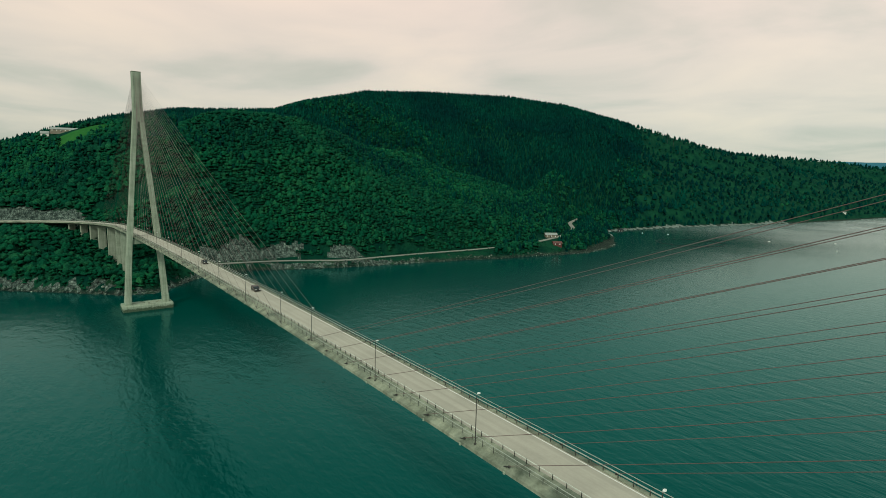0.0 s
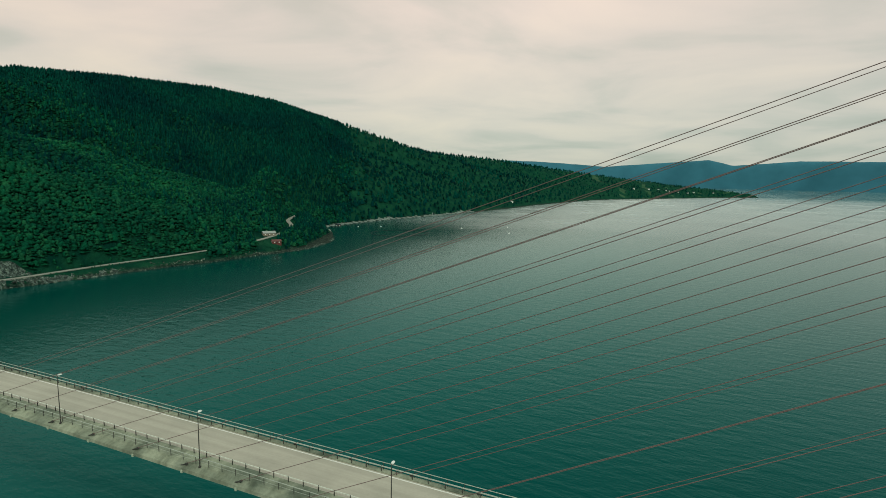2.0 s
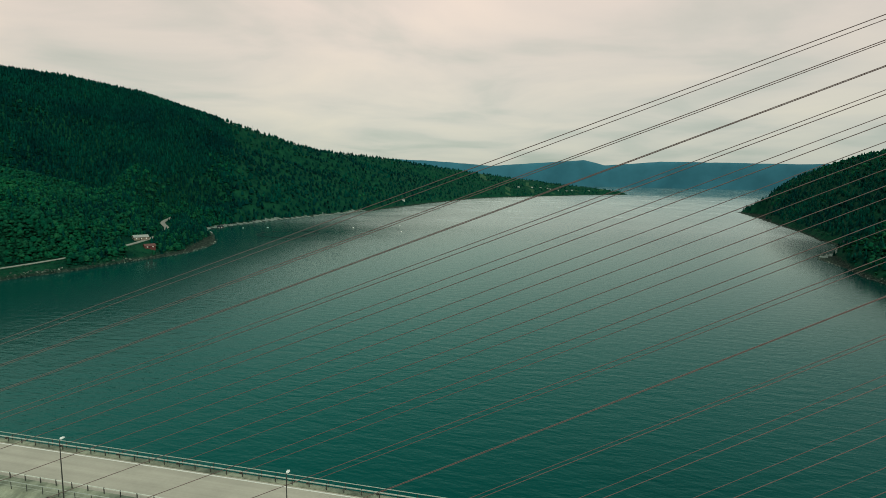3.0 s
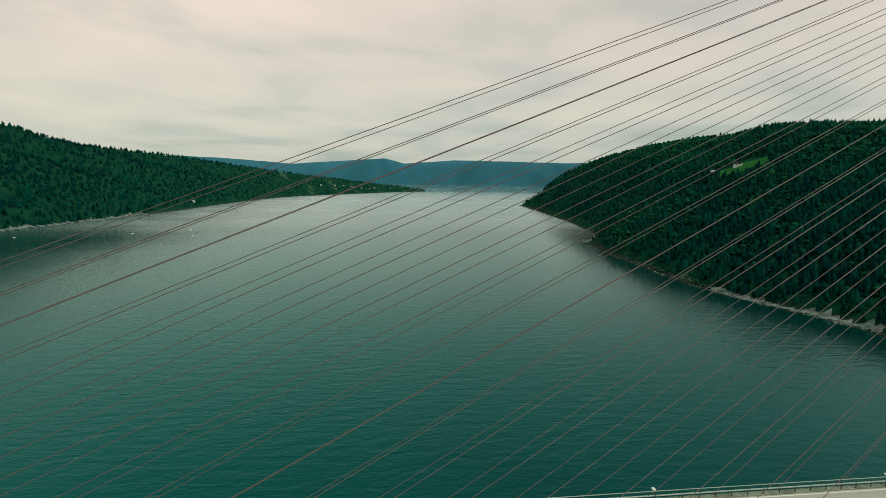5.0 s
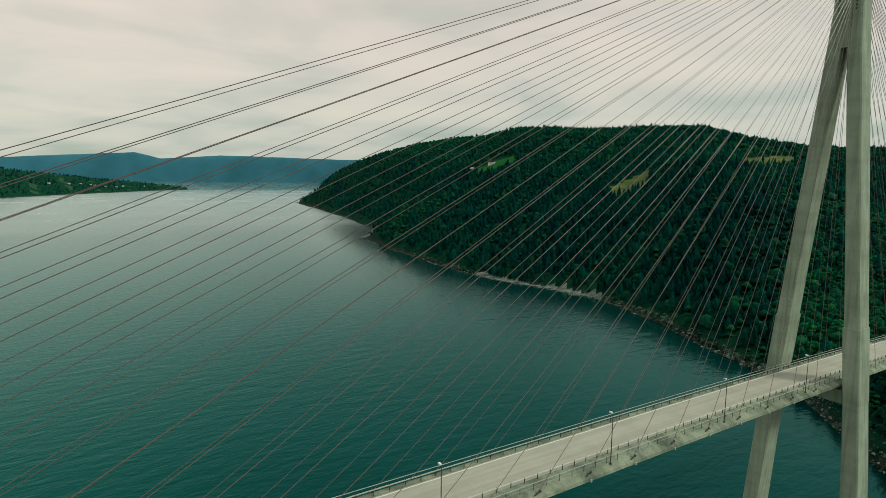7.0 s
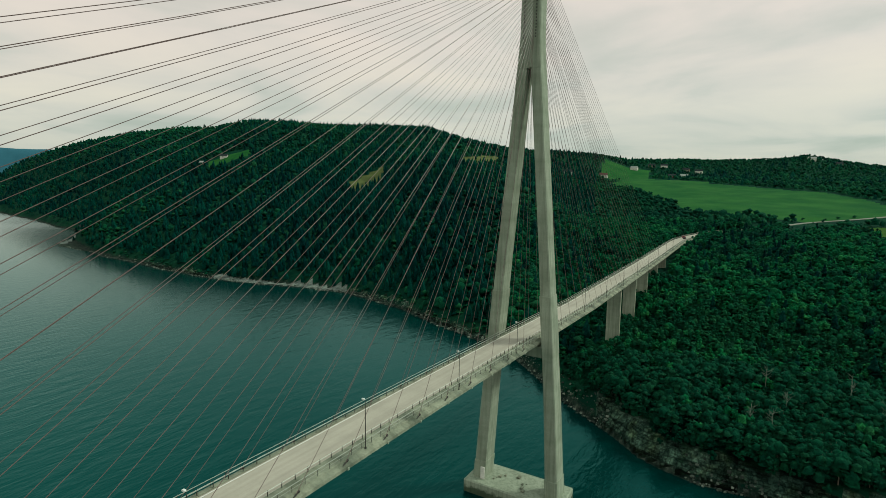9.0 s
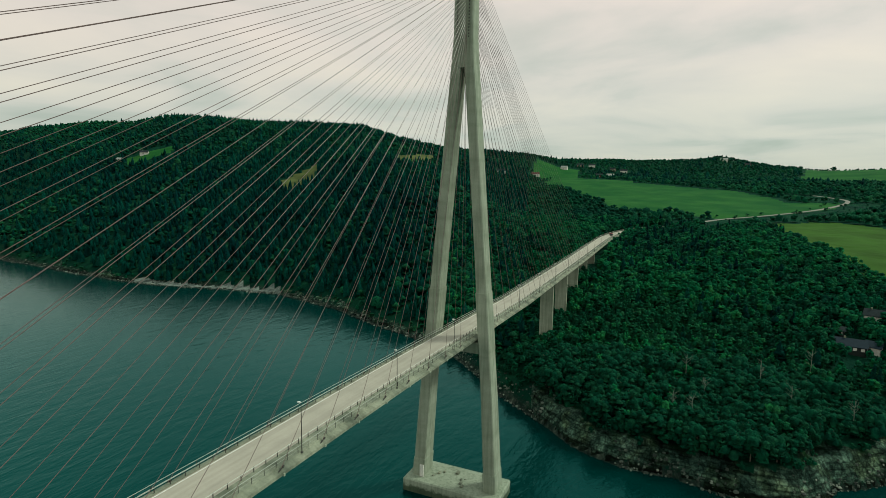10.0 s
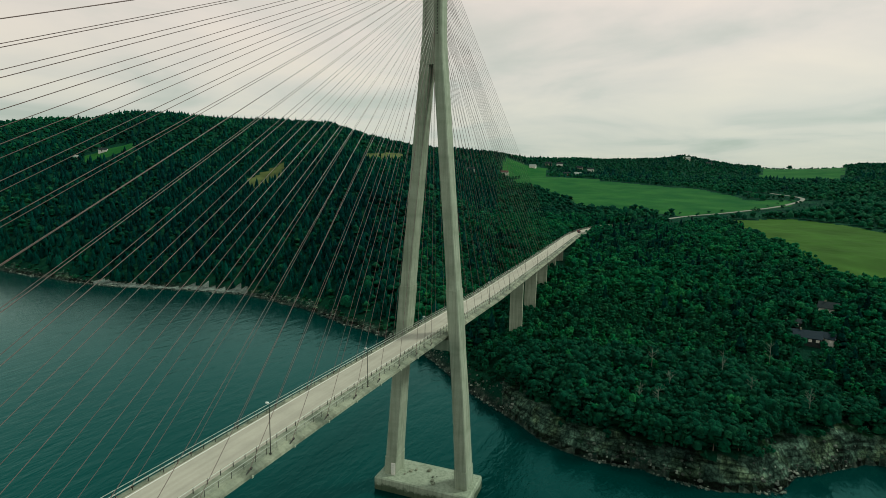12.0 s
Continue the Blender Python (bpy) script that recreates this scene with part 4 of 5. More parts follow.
def tree(variant):
    r = np.random.default_rng(100 + variant)
    root = empty("tree")
    bm = bmesh.new()
    tube(bm, [(0, 0, -1.0), (0.05, 0.02, 2.0), (0.1, -0.05, 4.6), (0.05, 0.05, 7.2)], [0.20, 0.15, 0.10, 0.03], 6)
    for k in range(6):
        a, z = 6.28 * k / 6 + r.uniform(-0.4, 0.4), r.uniform(1.8, 5.2)
        tube(bm, [(0.05, 0, z), (0.9 * math.cos(a), 0.9 * math.sin(a), z + 0.8), (1.7 * math.cos(a), 1.7 * math.sin(a), z + 1.4)], [0.07, 0.045, 0.015], 4)
    part("trunk", bm, M_BARK, root, "thin grey trunk with spreading limbs")
    v, f = broadleaf_near(200 + variant, 22, 800, 2, 6)
    crown = new("crown", mesh_from("crown", v * (9.5, 9.5, 9.6) - (0, 0, 1.6), f, M_DECID, True))
    crown.parent = root
    tagged(crown, "leafy green crown")
    return tagged(root, "broadleaf tree with a dense green crown on the rocky bank", "tree", "trees along the near bank")


kinds_of_tree = [tree(k) for k in range(6)]
for i, (x, y, z) in enumerate(SINGLE):
    f = random.uniform(0.7, 1.2)
    m = pose(x, y, z - 0.4, 0, 0, random.uniform(0, 360)) @ Matrix.Diagonal((f, f, f * random.uniform(0.9, 1.15), 1))
    if i < 6:
        kinds_of_tree[i].matrix_world = m
    else:
        ob = copy_thing(kinds_of_tree[i % 6], m)
        ob.matrix_basis = m


# leafless trees between them
M_DEAD = plain("bleached_dead_wood", (0.17, 0.20, 0.165), 0.9)
for x, y, h in ((350, -86, 11.5), (319, -63, 10.5), (332, -67, 10.0), (322, -57, 9.5), (334, -111, 11.0), (349, -61, 10.0), (368, -105, 11.0), (337, -94, 9.0)):
    bm = bmesh.new()
    r = np.random.default_rng(int(x))
    tube(bm, [(0, 0, -1), (0.1, 0, h * 0.5), (0, 0.1, h)], [0.16, 0.11, 0.03], 6)
    for k in range(14):
        a, z, l = r.uniform(0, 6.28), r.uniform(0.35, 0.9) * h, r.uniform(1.0, 2.4)
        e = Vector((l * math.cos(a), l * math.sin(a), z + 0.7 * l))
        tube(bm, [(0, 0, z), e * 0.5 + Vector((0, 0, z * 0.5 - 0.1)), e], [0.06, 0.045, 0.015], 4)
        tube(bm, [e * 0.6 + Vector((0, 0, z * 0.4)), e + Vector((r.uniform(-.8, .8), r.uniform(-.8, .8), 0.5))], [0.03, 0.01], 4)
    root = tagged(empty("bare_tree", pose(x, y, float(land(np.array([x * 1.0]), np.array([y * 1.0]))[0][0]) + 1.5)), "bleached leafless tree among green ones", "tree")
    part("trunk", bm, M_DEAD, root)

# bushes beside the country road
hr = np.random.default_rng(31)
hedge = []
for (ax, ay, _), (cx, cy, _) in zip(ROAD_B[2:], ROAD_B[3:]):
    n = int(math.hypot(cx - ax, cy - ay) / 7)
    for k in range(n):
        t, off = hr.uniform(0, 1), hr.choice((-1, 1)) * hr.uniform(6.5, 13)
        l = math.hypot(cx - ax, cy - ay)
        if hr.uniform() < 0.55:
            hedge.append((ax + (cx - ax) * t - (cy - ay) / l * off, ay + (cy - ay) * t + (cx - ax) / l * off))
hedge = np.array(hedge)
hedge = np.column_stack([hedge, land(hedge[:, 0], hedge[:, 1])[0] - 0.3])
hh = hr.uniform(1.8, 5.0, len(hedge))
plant("roadside_bushes", BROAD_NEAR, hedge, hh, hh * 1.4, M_DECID, "low dark bushes beside the country road")

for a, d, f in ((100.0, 1880, 0.8), (100.25, 1890, 0.7), (100.6, 1885, 0.9), (101.0, 1880, 0.75), (101.8, 1890, 1.7), (97.2, 1860, 1.1), (96.6, 1850, 1.3), (93.9, 1740, 1.2), (92.6, 1745, 1.3), (88.0, 705, 0.7), (89.6, 690, 0.8), (86.0, 706, 0.6)):
    x, y = HUB[0] + d * math.sin(radians(a)), HUB[1] + d * math.cos(radians(a))
    m = pose(x, y, float(land(np.array([x]), np.array([y]))[0][0]) - 0.4, 0, 0, a * 40) @ Matrix.Diagonal((f, f, f, 1))
    ob = copy_thing(kinds_of_tree[int(a * 10) % 6], m)
    ob.matrix_basis = m
    tagged(ob, "round leafy tree standing alone at a meadow's edge", "tree", "lone trees on the meadows")

# ---------------------------------------------------------------- boulders along the shores
def boulders(name, pts, per_metre, big, spread, label, seed):
    """Broken rock lying along the waterline."""
    r = np.random.default_rng(seed)
    spots = []
    for a, c in zip(pts, pts[1:]):
        n = int(math.hypot(c[0] - a[0], c[1] - a[1]) * per_metre)
        t = r.uniform(0, 1, n)
        spots.append(np.stack([a[0] + (c[0] - a[0]) * t, a[1] + (c[1] - a[1]) * t], -1) + r.normal(0, spread, (n, 2)))
    spots = np.concatenate(spots)
    z, sd = land(spots[:, 0], spots[:, 1])
    keep = (sd > -0.6) & (sd < 9) & (fbm(spots[:, 0], spots[:, 1], 25, 2, seed) > -0.25)
    spots, z = spots[keep], z[keep]
    kinds = []
    for k in range(8):
        v, f = clump(r, (0, 0, 0), 1.0, 2, 5, 0.7)
        kinds.append((v * r.uniform(0.6, 1.3, 3), f))
    pieces = []
    for (x, y), h, q, k in zip(spots, z, big * r.uniform(0.25, 1.0, len(z)) ** 2, r.integers(0, 8, len(z))):
        a = r.uniform(0, 6.28)
        v, f = kinds[k]
        pieces.append((np.stack([(v[:, 0] * math.cos(a) - v[:, 1] * math.sin(a)) * q + x, (v[:, 0] * math.sin(a) + v[:, 1] * math.cos(a)) * q + y, v[:, 2] * q + max(h, 0.1)], -1), f))
    v, f = join(pieces)
    return tagged(new(name, mesh_from(name, v, f, M_BOULDER)), label, "rocks", kind="stuff")


M_BOULDER, nt, b = material("broken_grey_rock")
bgeo, bn = nt.nodes.new("ShaderNodeNewGeometry"), tex(nt, 0.9, 6, 0.65)
bc = ramp(nt, bgeo.outputs["Random Per Island"], [(0.0, (0.015, 0.024, 0.020)), (0.5, (0.055, 0.075, 0.062)), (0.85, (0.15, 0.18, 0.15)), (1.0, (0.32, 0.35, 0.30))])
bd = ramp(nt, bn.outputs["Fac"], [(0.35, (0.5, 0.52, 0.5)), (0.65, (1.1, 1.1, 1.05))])
nt.links.new(mix(nt, "MULTIPLY", 1.0, bc.outputs[0], bd.outputs[0]), b.inputs["Base Color"])
b.inputs["Roughness"].default_value = 0.9
bump(nt, b, bn.outputs["Fac"], 0.8, 0.4)
boulders("shore_boulders", [(q[0], q[1]) for q in SHORE_B[23:38]], 9.0, 0.85, 2.6, "broken grey boulders along the near bank", 3)
boulders("hill_shore_boulders", [(q[0], q[1]) for q in SHORE_B[7:24]], 3.0, 1.3, 2.6, "broken grey boulders at the foot of the wooded hill", 4)
boulders("west_shore_boulders", [(q[0], q[1]) for q in SHORE_A[2:23]], 3.0, 1.5, 2.6, "pale broken rock along the coast road's shore", 5)

# ---------------------------------------------------------------- the bridge


def deck_z(x):
    return 51.75 - 5.6e-5 * x * x


TOWER = 265.0
bridge = tagged(empty("cable_stayed_bridge"), "pale concrete cable-stayed bridge with two A-shaped pylons", "bridge")

XS = [-320 + 16 * k for k in range(41)]
SECTION = [(-2.45, 0.0), (-2.45, 0.18), (-2.9, 0.18), (-4.72, 0.14), (-4.82, -0.04), (-5.72, -0.34), (-5.82, -0.78), (-2.2, -2.15),
           (2.2, -2.15), (6.2, -0.78), (6.15, -0.3), (5.75, -0.05), (5.65, 0.16), (4.75, 0.18), (4.75, 0.0)]




def spine(pts, step=8.0):
    """Points with headings along a rounded polyline."""
    p = [Vector(q) for q in pts]
    out = []
    for i in range(len(p) - 1):
        a, c, e, f = p[max(i - 1, 0)], p[i], p[i + 1], p[min(i + 2, len(p) - 1)]
        n = max(1, int((e - c).length / step))
        for k in range(n):
            t = k / n
            out.append(0.5 * ((2 * c) + (e - a) * t + (2 * a - 5 * c + 4 * e - f) * t * t + (3 * c - a - 3 * e + f) * t ** 3))
    out.append(p[-1])
    res = []
    for i, q in enumerate(out):
        d = out[min(i + 1, len(out) - 1)] - out[max(i - 1, 0)]
        d.z = 0
        d.normalize()
        res.append((q, Vector((-d.y, d.x, 0))))
    return res


MAIN = [(Vector((x, 0, deck_z(x))), Vector((0, 1, 0))) for x in XS]
WEST = [(q, -n) for q, n in spine(VIA_A)][::-1]
EAST = spine(VIA_B)
LINE = WEST[:-1] + MAIN + EAST[1:]
part("girder", loft(bmesh.new(), [[q + n * y + Vector((0, 0, h)) for y, h in SECTION] for q, n in LINE]), M_GIRDER, bridge, "stained concrete girder with sloping undersides")
part("carriageway", loft(bmesh.new(), [[q + n * y + Vector((0, 0, h)) for y, h in ((-2.44, 0.004), (-2.44, 0.06), (4.74, 0.06), (4.74, 0.004))] for q, n in LINE]), M_ASPHALT, bridge, "pale worn two-lane asphalt")
for y in (4.4,):
    part("edge_line", loft(bmesh.new(), [[q + n * (y + s) + Vector((0, 0, h)) for s, h in ((-.1, .062), (-.1, .068), (.1, .068), (.1, .062))] for q, n in LINE]), M_WHITE, bridge, "worn white edge line")


def leg_section(y, z, wy, wx):
    c = 0.25
    return [(sx * (wx - (c if k else 0)), y + sy * (wy - (0 if k else c)), z) for sx, sy, ks in ((1, 1, (0, 1)), (-1, 1, (1, 0)), (-1, -1, (0, 1)), (1, -1, (1, 0))) for k in ks]


def pylon(x):
    m = Matrix.Translation((x, 0, 0))
    bm = bmesh.new()
    box(bm, -6.3, 6.3, -14.6, 14.6, -8, 3.8, 0.35)
    root = part("pylon", bm, M_FOOTING, bridge, "A-shaped concrete pylon standing on a footing in the water")
    root.matrix_local = m
    for s in (-1, 1):
        bm = bmesh.new()
        loft(bm, [leg_section(s * y, z, wy, wx) for y, z, wy, wx in ((11.1, 3.7, 1.75, 3.1), (9.4, 30, 1.6, 2.85), (7.6, 52, 1.5, 2.65), (6.15, 70, 1.4, 2.5), (1.95, 119.6, 1.38, 2.36), (1.6, 124, 1.35, 2.3))])
        leg = part("leg", bm, M_PYLON, root)
        for z0, z1, y0, y1, wy, wx in ((44.0, 60.5, 8.28, 6.90, 1.60, 2.76), (3.8, 9.0, 11.1, 10.75, 1.85, 3.22)):
            part("collar", loft(bmesh.new(), [leg_section(s * y, z, wy, wx) for y, z in ((y0, z0), (y1, z1))]), M_PYLON, leg)
    bm = bmesh.new()
    loft(bm, [leg_section(0, z, wy, wx) for z, wy, wx in ((120.2, 3.26, 2.4), (128, 2.7, 2.33), (150.3, 2.55, 2.2))])
    part("shaft", bm, M_PYLON, root)
    part("cap", box(bmesh.new(), -2.3, 2.3, -2.65, 2.65, 150.28, 150.75, 0.08), M_GIRDER, root, "dark weathered concrete cap")
    bm = bmesh.new()
    box(bm, -1.6, 1.6, -8.2, 8.2, 43.0, 46.2, 0.2)
    part("crossbeam", bm, M_PYLON, root)
    part("access_hatch", box(bmesh.new(), -3.6, -3.2, 9.2, 10.4, 3.8, 7.4, 0.05), M_WHITE, root, "pale steel access door at the foot")
    for k in range(9):
        r = np.random.default_rng(k)
        bx, by, q = r.uniform(-4, 3), r.uniform(-6, 7), r.uniform(0.25, 0.7)
        part("rubble", box(bmesh.new(), bx - q, bx + q, by - q * 0.7, by + q * 0.7, 3.78, 3.8 + q * 0.8, 0.12), M_GIRDER, root)
    return root


for x in (-TOWER, TOWER):
    pylon(x)

# stay cables: 26 in each fan, two planes


def stay_top(k):
    return 149.26 - 0.968 * k + 0.0044 * k * k


def stay_foot(k):
    return 8.95 + 9.74 * k


for side in (-1, 1):
    for plane in (-1, 1):
        for k in range(26):
            for span in (-1, 1):
                zt = stay_top(k)
                if span < 0:
                    xa = stay_foot(k)
                else:
                    j = 25 - k
                    xa = TOWER + 10 + 8.3 * j if j < 13 else TOWER + 128 + 6.5 * (j - 13)
                za = (deck_z(xa) if xa < 320 else 46 - (xa - 320) * 0.0154) + 0.08
                a, c = Vector((side * xa, 0.2 + plane * 5.49, za)), Vector((side * (TOWER + span * 2.2), plane * 0.97, zt))
                sag = 1.4 * ((c - a).length / 260) ** 2
                pts = [a.lerp(c, i / 10) - Vector((0, 0, 4 * sag * (i / 10) * (1 - i / 10))) for i in range(11)]
                part("stay_cable", tube(bmesh.new(), pts, 0.039, 5, False), M_CABLE, bridge)

# ---------------------------------------------------------------- the bridge's fittings


def station(x):
    """Deck point and sideways direction at about x along the bridge."""
    for (p, n), (q, m) in zip(LINE, LINE[1:]):
        if p.x <= x <= q.x:
            t = (x - p.x) / max(q.x - p.x, 1e-6)
            return p.lerp(q, t), n.lerp(m, t).normalized()
    return LINE[0] if x < LINE[0][0].x else LINE[-1]


M_RAIL = plain("pale_galvanised_rail", (0.40, 0.42, 0.37), 0.55, 0.0)
M_RAILW = plain("white_guard_rail", (0.62, 0.63, 0.56), 0.55, 0.0)
REACH = [(p, n) for p, n in LINE if p.x > -470 and p.x < 675]


def rail(name, y, h, w, t, label="", mat=None):
    sec = ((-w, -t), (-w, t), (w, t), (w, -t))
    part(name, loft(bmesh.new(), [[p + n * (y + a) + Vector((0, 0, h + c)) for a, c in sec] for p, n in REACH]), mat or M_RAIL, bridge, label)


rail("guard_rail", -2.75, 0.92, 0.045, 0.04, "white steel guard rail beside the road", M_RAILW)
rail("guard_rail", 4.95, 0.92, 0.06, 0.05, "pale steel guard rail beside the road")
for y in (-4.62, 5.55):
    for h, r in ((1.15, 0.035), (0.62, 0.012)):
        rail("fence_rail", y, h, r, r, "slim grey rail of the outer fence")


def post_mesh(h, r):
    me = bpy.data.meshes.new("rail_post")
    bm = box(bmesh.new(), -r, r, -r, r, 0, h)
    bm.to_mesh(me)
    bm.free()
    me.materials.append(M_DARKSTEEL)
    return me


GUARD_POST, FENCE_POST = post_mesh(0.88, 0.045), post_mesh(1.10, 0.028)
rest = bmesh.new()
for i in range(459):
    x = -440 + 2.4 * i
    p, n = station(x)
    for y, h, me, r in ((-2.75, 0.12, GUARD_POST, 0.055), (4.95, 0.12, GUARD_POST, 0.055), (-4.62, 0.08, FENCE_POST, 0.035), (5.55, 0.08, FENCE_POST, 0.035)):
        q = p + n * y + Vector((0, 0, h))
        if 40 <= x <= 216:
            ob = new("rail_post", me)
            ob.parent = bridge
            ob.location = q
        else:
            hh = 0.88 if me is GUARD_POST else 1.10
            box(rest, q.x - r, q.x + r, q.y - r, q.y + r, q.z, q.z + hh)
tagged(part("far_rail_post", rest, M_DARKSTEEL, bridge), kind="stuff")

# cable sockets on the deck's ledges and on the pylon shafts
socket = bmesh.new()
tube(socket, [(-0.9, 0, -0.36), (0.25, 0, 0.12), (0.3, 0, 0.14), (0.55, 0, 0.25)], [0.09, 0.10, 0.19, 0.17], 8)
sock_me = bpy.data.meshes.new("cable_socket")
socket.to_mesh(sock_me)
socket.free()
sock_me.materials.append(M_DARKSTEEL)
for side in (-1, 1):
    for plane in (-1, 1):
        for k in range(26):
            xa = stay_foot(k)
            ob = new("cable_socket", sock_me)
            ob.parent = bridge
            ob.matrix_local = pose(side * xa, 0.2 + plane * 5.49, deck_z(xa) - 0.0, 0, 0, 0 if side > 0 else 180)
block_me = bpy.data.meshes.new("anchor_block")
bm = box(bmesh.new(), -0.17, 0.17, -0.30, 0.20, -0.16, 0.26, 0.03)
bm.to_mesh(block_me)
bm.free()
block_me.materials.append(M_PYLON)
for side in (-1, 1):
    for plane, y, z in ((-1, -5.62, -0.80), (1, 6.0, -0.85)):
        for k in range(26):
            ob = new("anchor_block", block_me)
            ob.parent = bridge
            ob.location = (side * stay_foot(k), y, deck_z(stay_foot(k)) + z)
box_me = bpy.data.meshes.new("anchor_opening")
bm = box(bmesh.new(), -0.06, 0.06, -0.13, 0.13, -0.2, 0.2)
bm.to_mesh(box_me)
bm.free()
box_me.materials.append(M_DARKSTEEL)
for root in [o for o in bridge.children if o.name.startswith("pylon")]:
    for face in (-1, 1):
        for plane in (-1, 1):
            for k in range(26):
                ob = new("anchor_opening", box_me)
                ob.parent = root
                zt = stay_top(k)
                ob.location = (face * (2.36 - 0.005 * (zt - 124)), plane * 1.62, zt)

# approach piers
def pier(x):
    p, n = station(x)
    zg = float(land(np.array([p.x]), np.array([p.y]))[0][0])
    top = p.z - 2.0
    bm = bmesh.new()
    secs = []
    for z, wy, wx in ((zg - 3, 3.0, 0.75), (top - 1.2, 3.0, 0.7), (top, 3.3, 0.8)):
        d = Vector((n.y, -n.x, 0))
        secs.append([Vector((p.x, p.y, z)) + d * (sx * wx) + n * (sy * wy) for sx, sy in ((1, 1), (-1, 1), (-1, -1), (1, -1))])
    loft(bm, secs)
    part("pier", bm, M_PYLON, bridge, "broad concrete wall pier")


for x in (375, 408, 440, 472, 504, -354, -380, -403, -420, -432, -443, -454):
    pier(x)

# street lamps along one edge
M_LAMP = plain("white_lamp_housing", (0.72, 0.73, 0.70), 0.4, 0, 0.1)


def street_lamp():
    root = empty("street_lamp")
    part("pole", tube(bmesh.new(), [(0, 0, -0.2), (0, 0, 4), (0, 0, 7.6), (0, 0.08, 7.82), (0, 0.25, 7.9)], [0.075, 0.065, 0.05, 0.045, 0.04], 8), M_DARKSTEEL, root)
    bm = bmesh.new()
    loft(bm, [[(sx * w, y, 7.9 + h * sz) for sx, sz in ((-1, 0), (-0.7, 1), (0.7, 1), (1, 0), (0.6, -0.5), (-0.6, -0.5))] for y, w, h in ((0.1, 0.10, 0.08), (0.25, 0.19, 0.15), (0.55, 0.18, 0.13), (0.7, 0.09, 0.07))])
    part("lamp_head", bm, M_LAMP, root, "white lamp head")
    bm = box(bmesh.new(), -0.16, 0.16, -0.16, 0.16, -0.05, 0.12, 0.02)
    part("foot_plate", bm, M_DARKSTEEL, root)
    return tagged(root, "slim grey street lamp with a white head on the bridge railing", "street lamp", "street lamps along the bridge")


first = street_lamp()
spots = sorted([s * (10 + 29.9 * k) for k in range(12) for s in (-1, 1)] + [368.8, 398.7, 428.6, 458.5, 488.4, 518.3])
for i, x in enumerate(spots):
    p, n = station(x)
    m = Matrix.Translation(p + n * -4.86 + Vector((0, 0, 0.0))) @ Matrix.Rotation(math.atan2(-n.x, n.y), 4, "Z")
    if i == 0:
        first.matrix_world = m
    else:
        copy_thing(first, m)

# ---------------------------------------------------------------- roads on land


def road(name, pts, half, label, mat):
    bm = bmesh.new()
    loft(bm, [[p + n * y + Vector((0, 0, h)) for y, h in ((-half, -0.6), (-half, 0.12), (half, 0.12), (half, -0.6))] for p, n in spine(pts, 6)])
    return tagged(part(name, bm, mat), label, "road", kind="structure")


M_ROAD = concrete("grey_asphalt", (0.26, 0.25, 0.22), (0.20, 0.19, 0.17), 0.9)
road("road", ROAD_A, 3.2, "pale grey coast road along the shore", M_ROAD)
road("road", ROAD_B, 2.7, "pale grey country road between meadows", M_ROAD)


def guard(pts, off, name):
    bm = bmesh.new()
    tube(bm, [p + n * off + Vector((0, 0, 0.7)) for p, n in spine(pts, 8)], 0.14, 4)
    return tagged(part(name, bm, M_RAIL), "steel guard rail along the coast road", "guard rail")


guard(ROAD_A[1:15], -3.6, "guard_rail")

# ---------------------------------------------------------------- houses
M_WALLW = plain("white_painted_boards", (0.66, 0.65, 0.60), 0.7, 0, 0.12)
M_WALLR = plain("red_painted_boards", (0.11, 0.04, 0.036), 0.75, 0, 0.3)
M_WALLD = plain("dark_stained_boards", (0.025, 0.035, 0.033), 0.75, 0, 0.3)
M_WALLY = plain("grey_brown_boards", (0.22, 0.19, 0.15), 0.8, 0, 0.3)
M_ROOFB = plain("bluish_slate_tiles", (0.010, 0.022, 0.034), 0.85, 0, 0.3, 1.5)
M_ROOFD = plain("dark_roof_tiles", (0.020, 0.030, 0.034), 0.85, 0, 0.35, 1.5)
M_ROOFG = plain("pale_metal_roof", (0.30, 0.31, 0.29), 0.45, 0.2, 0.2, 0.8)
M_ROOFR = plain("red_roof_tiles", (0.13, 0.06, 0.055), 0.65, 0, 0.35, 1.5)
M_GLASS = plain("dark_window_glass", (0.02, 0.025, 0.03), 0.08, 0, 0.1)


def ground_z(x, y):
    return float(land(np.array([float(x)]), np.array([float(y)]))[0][0])


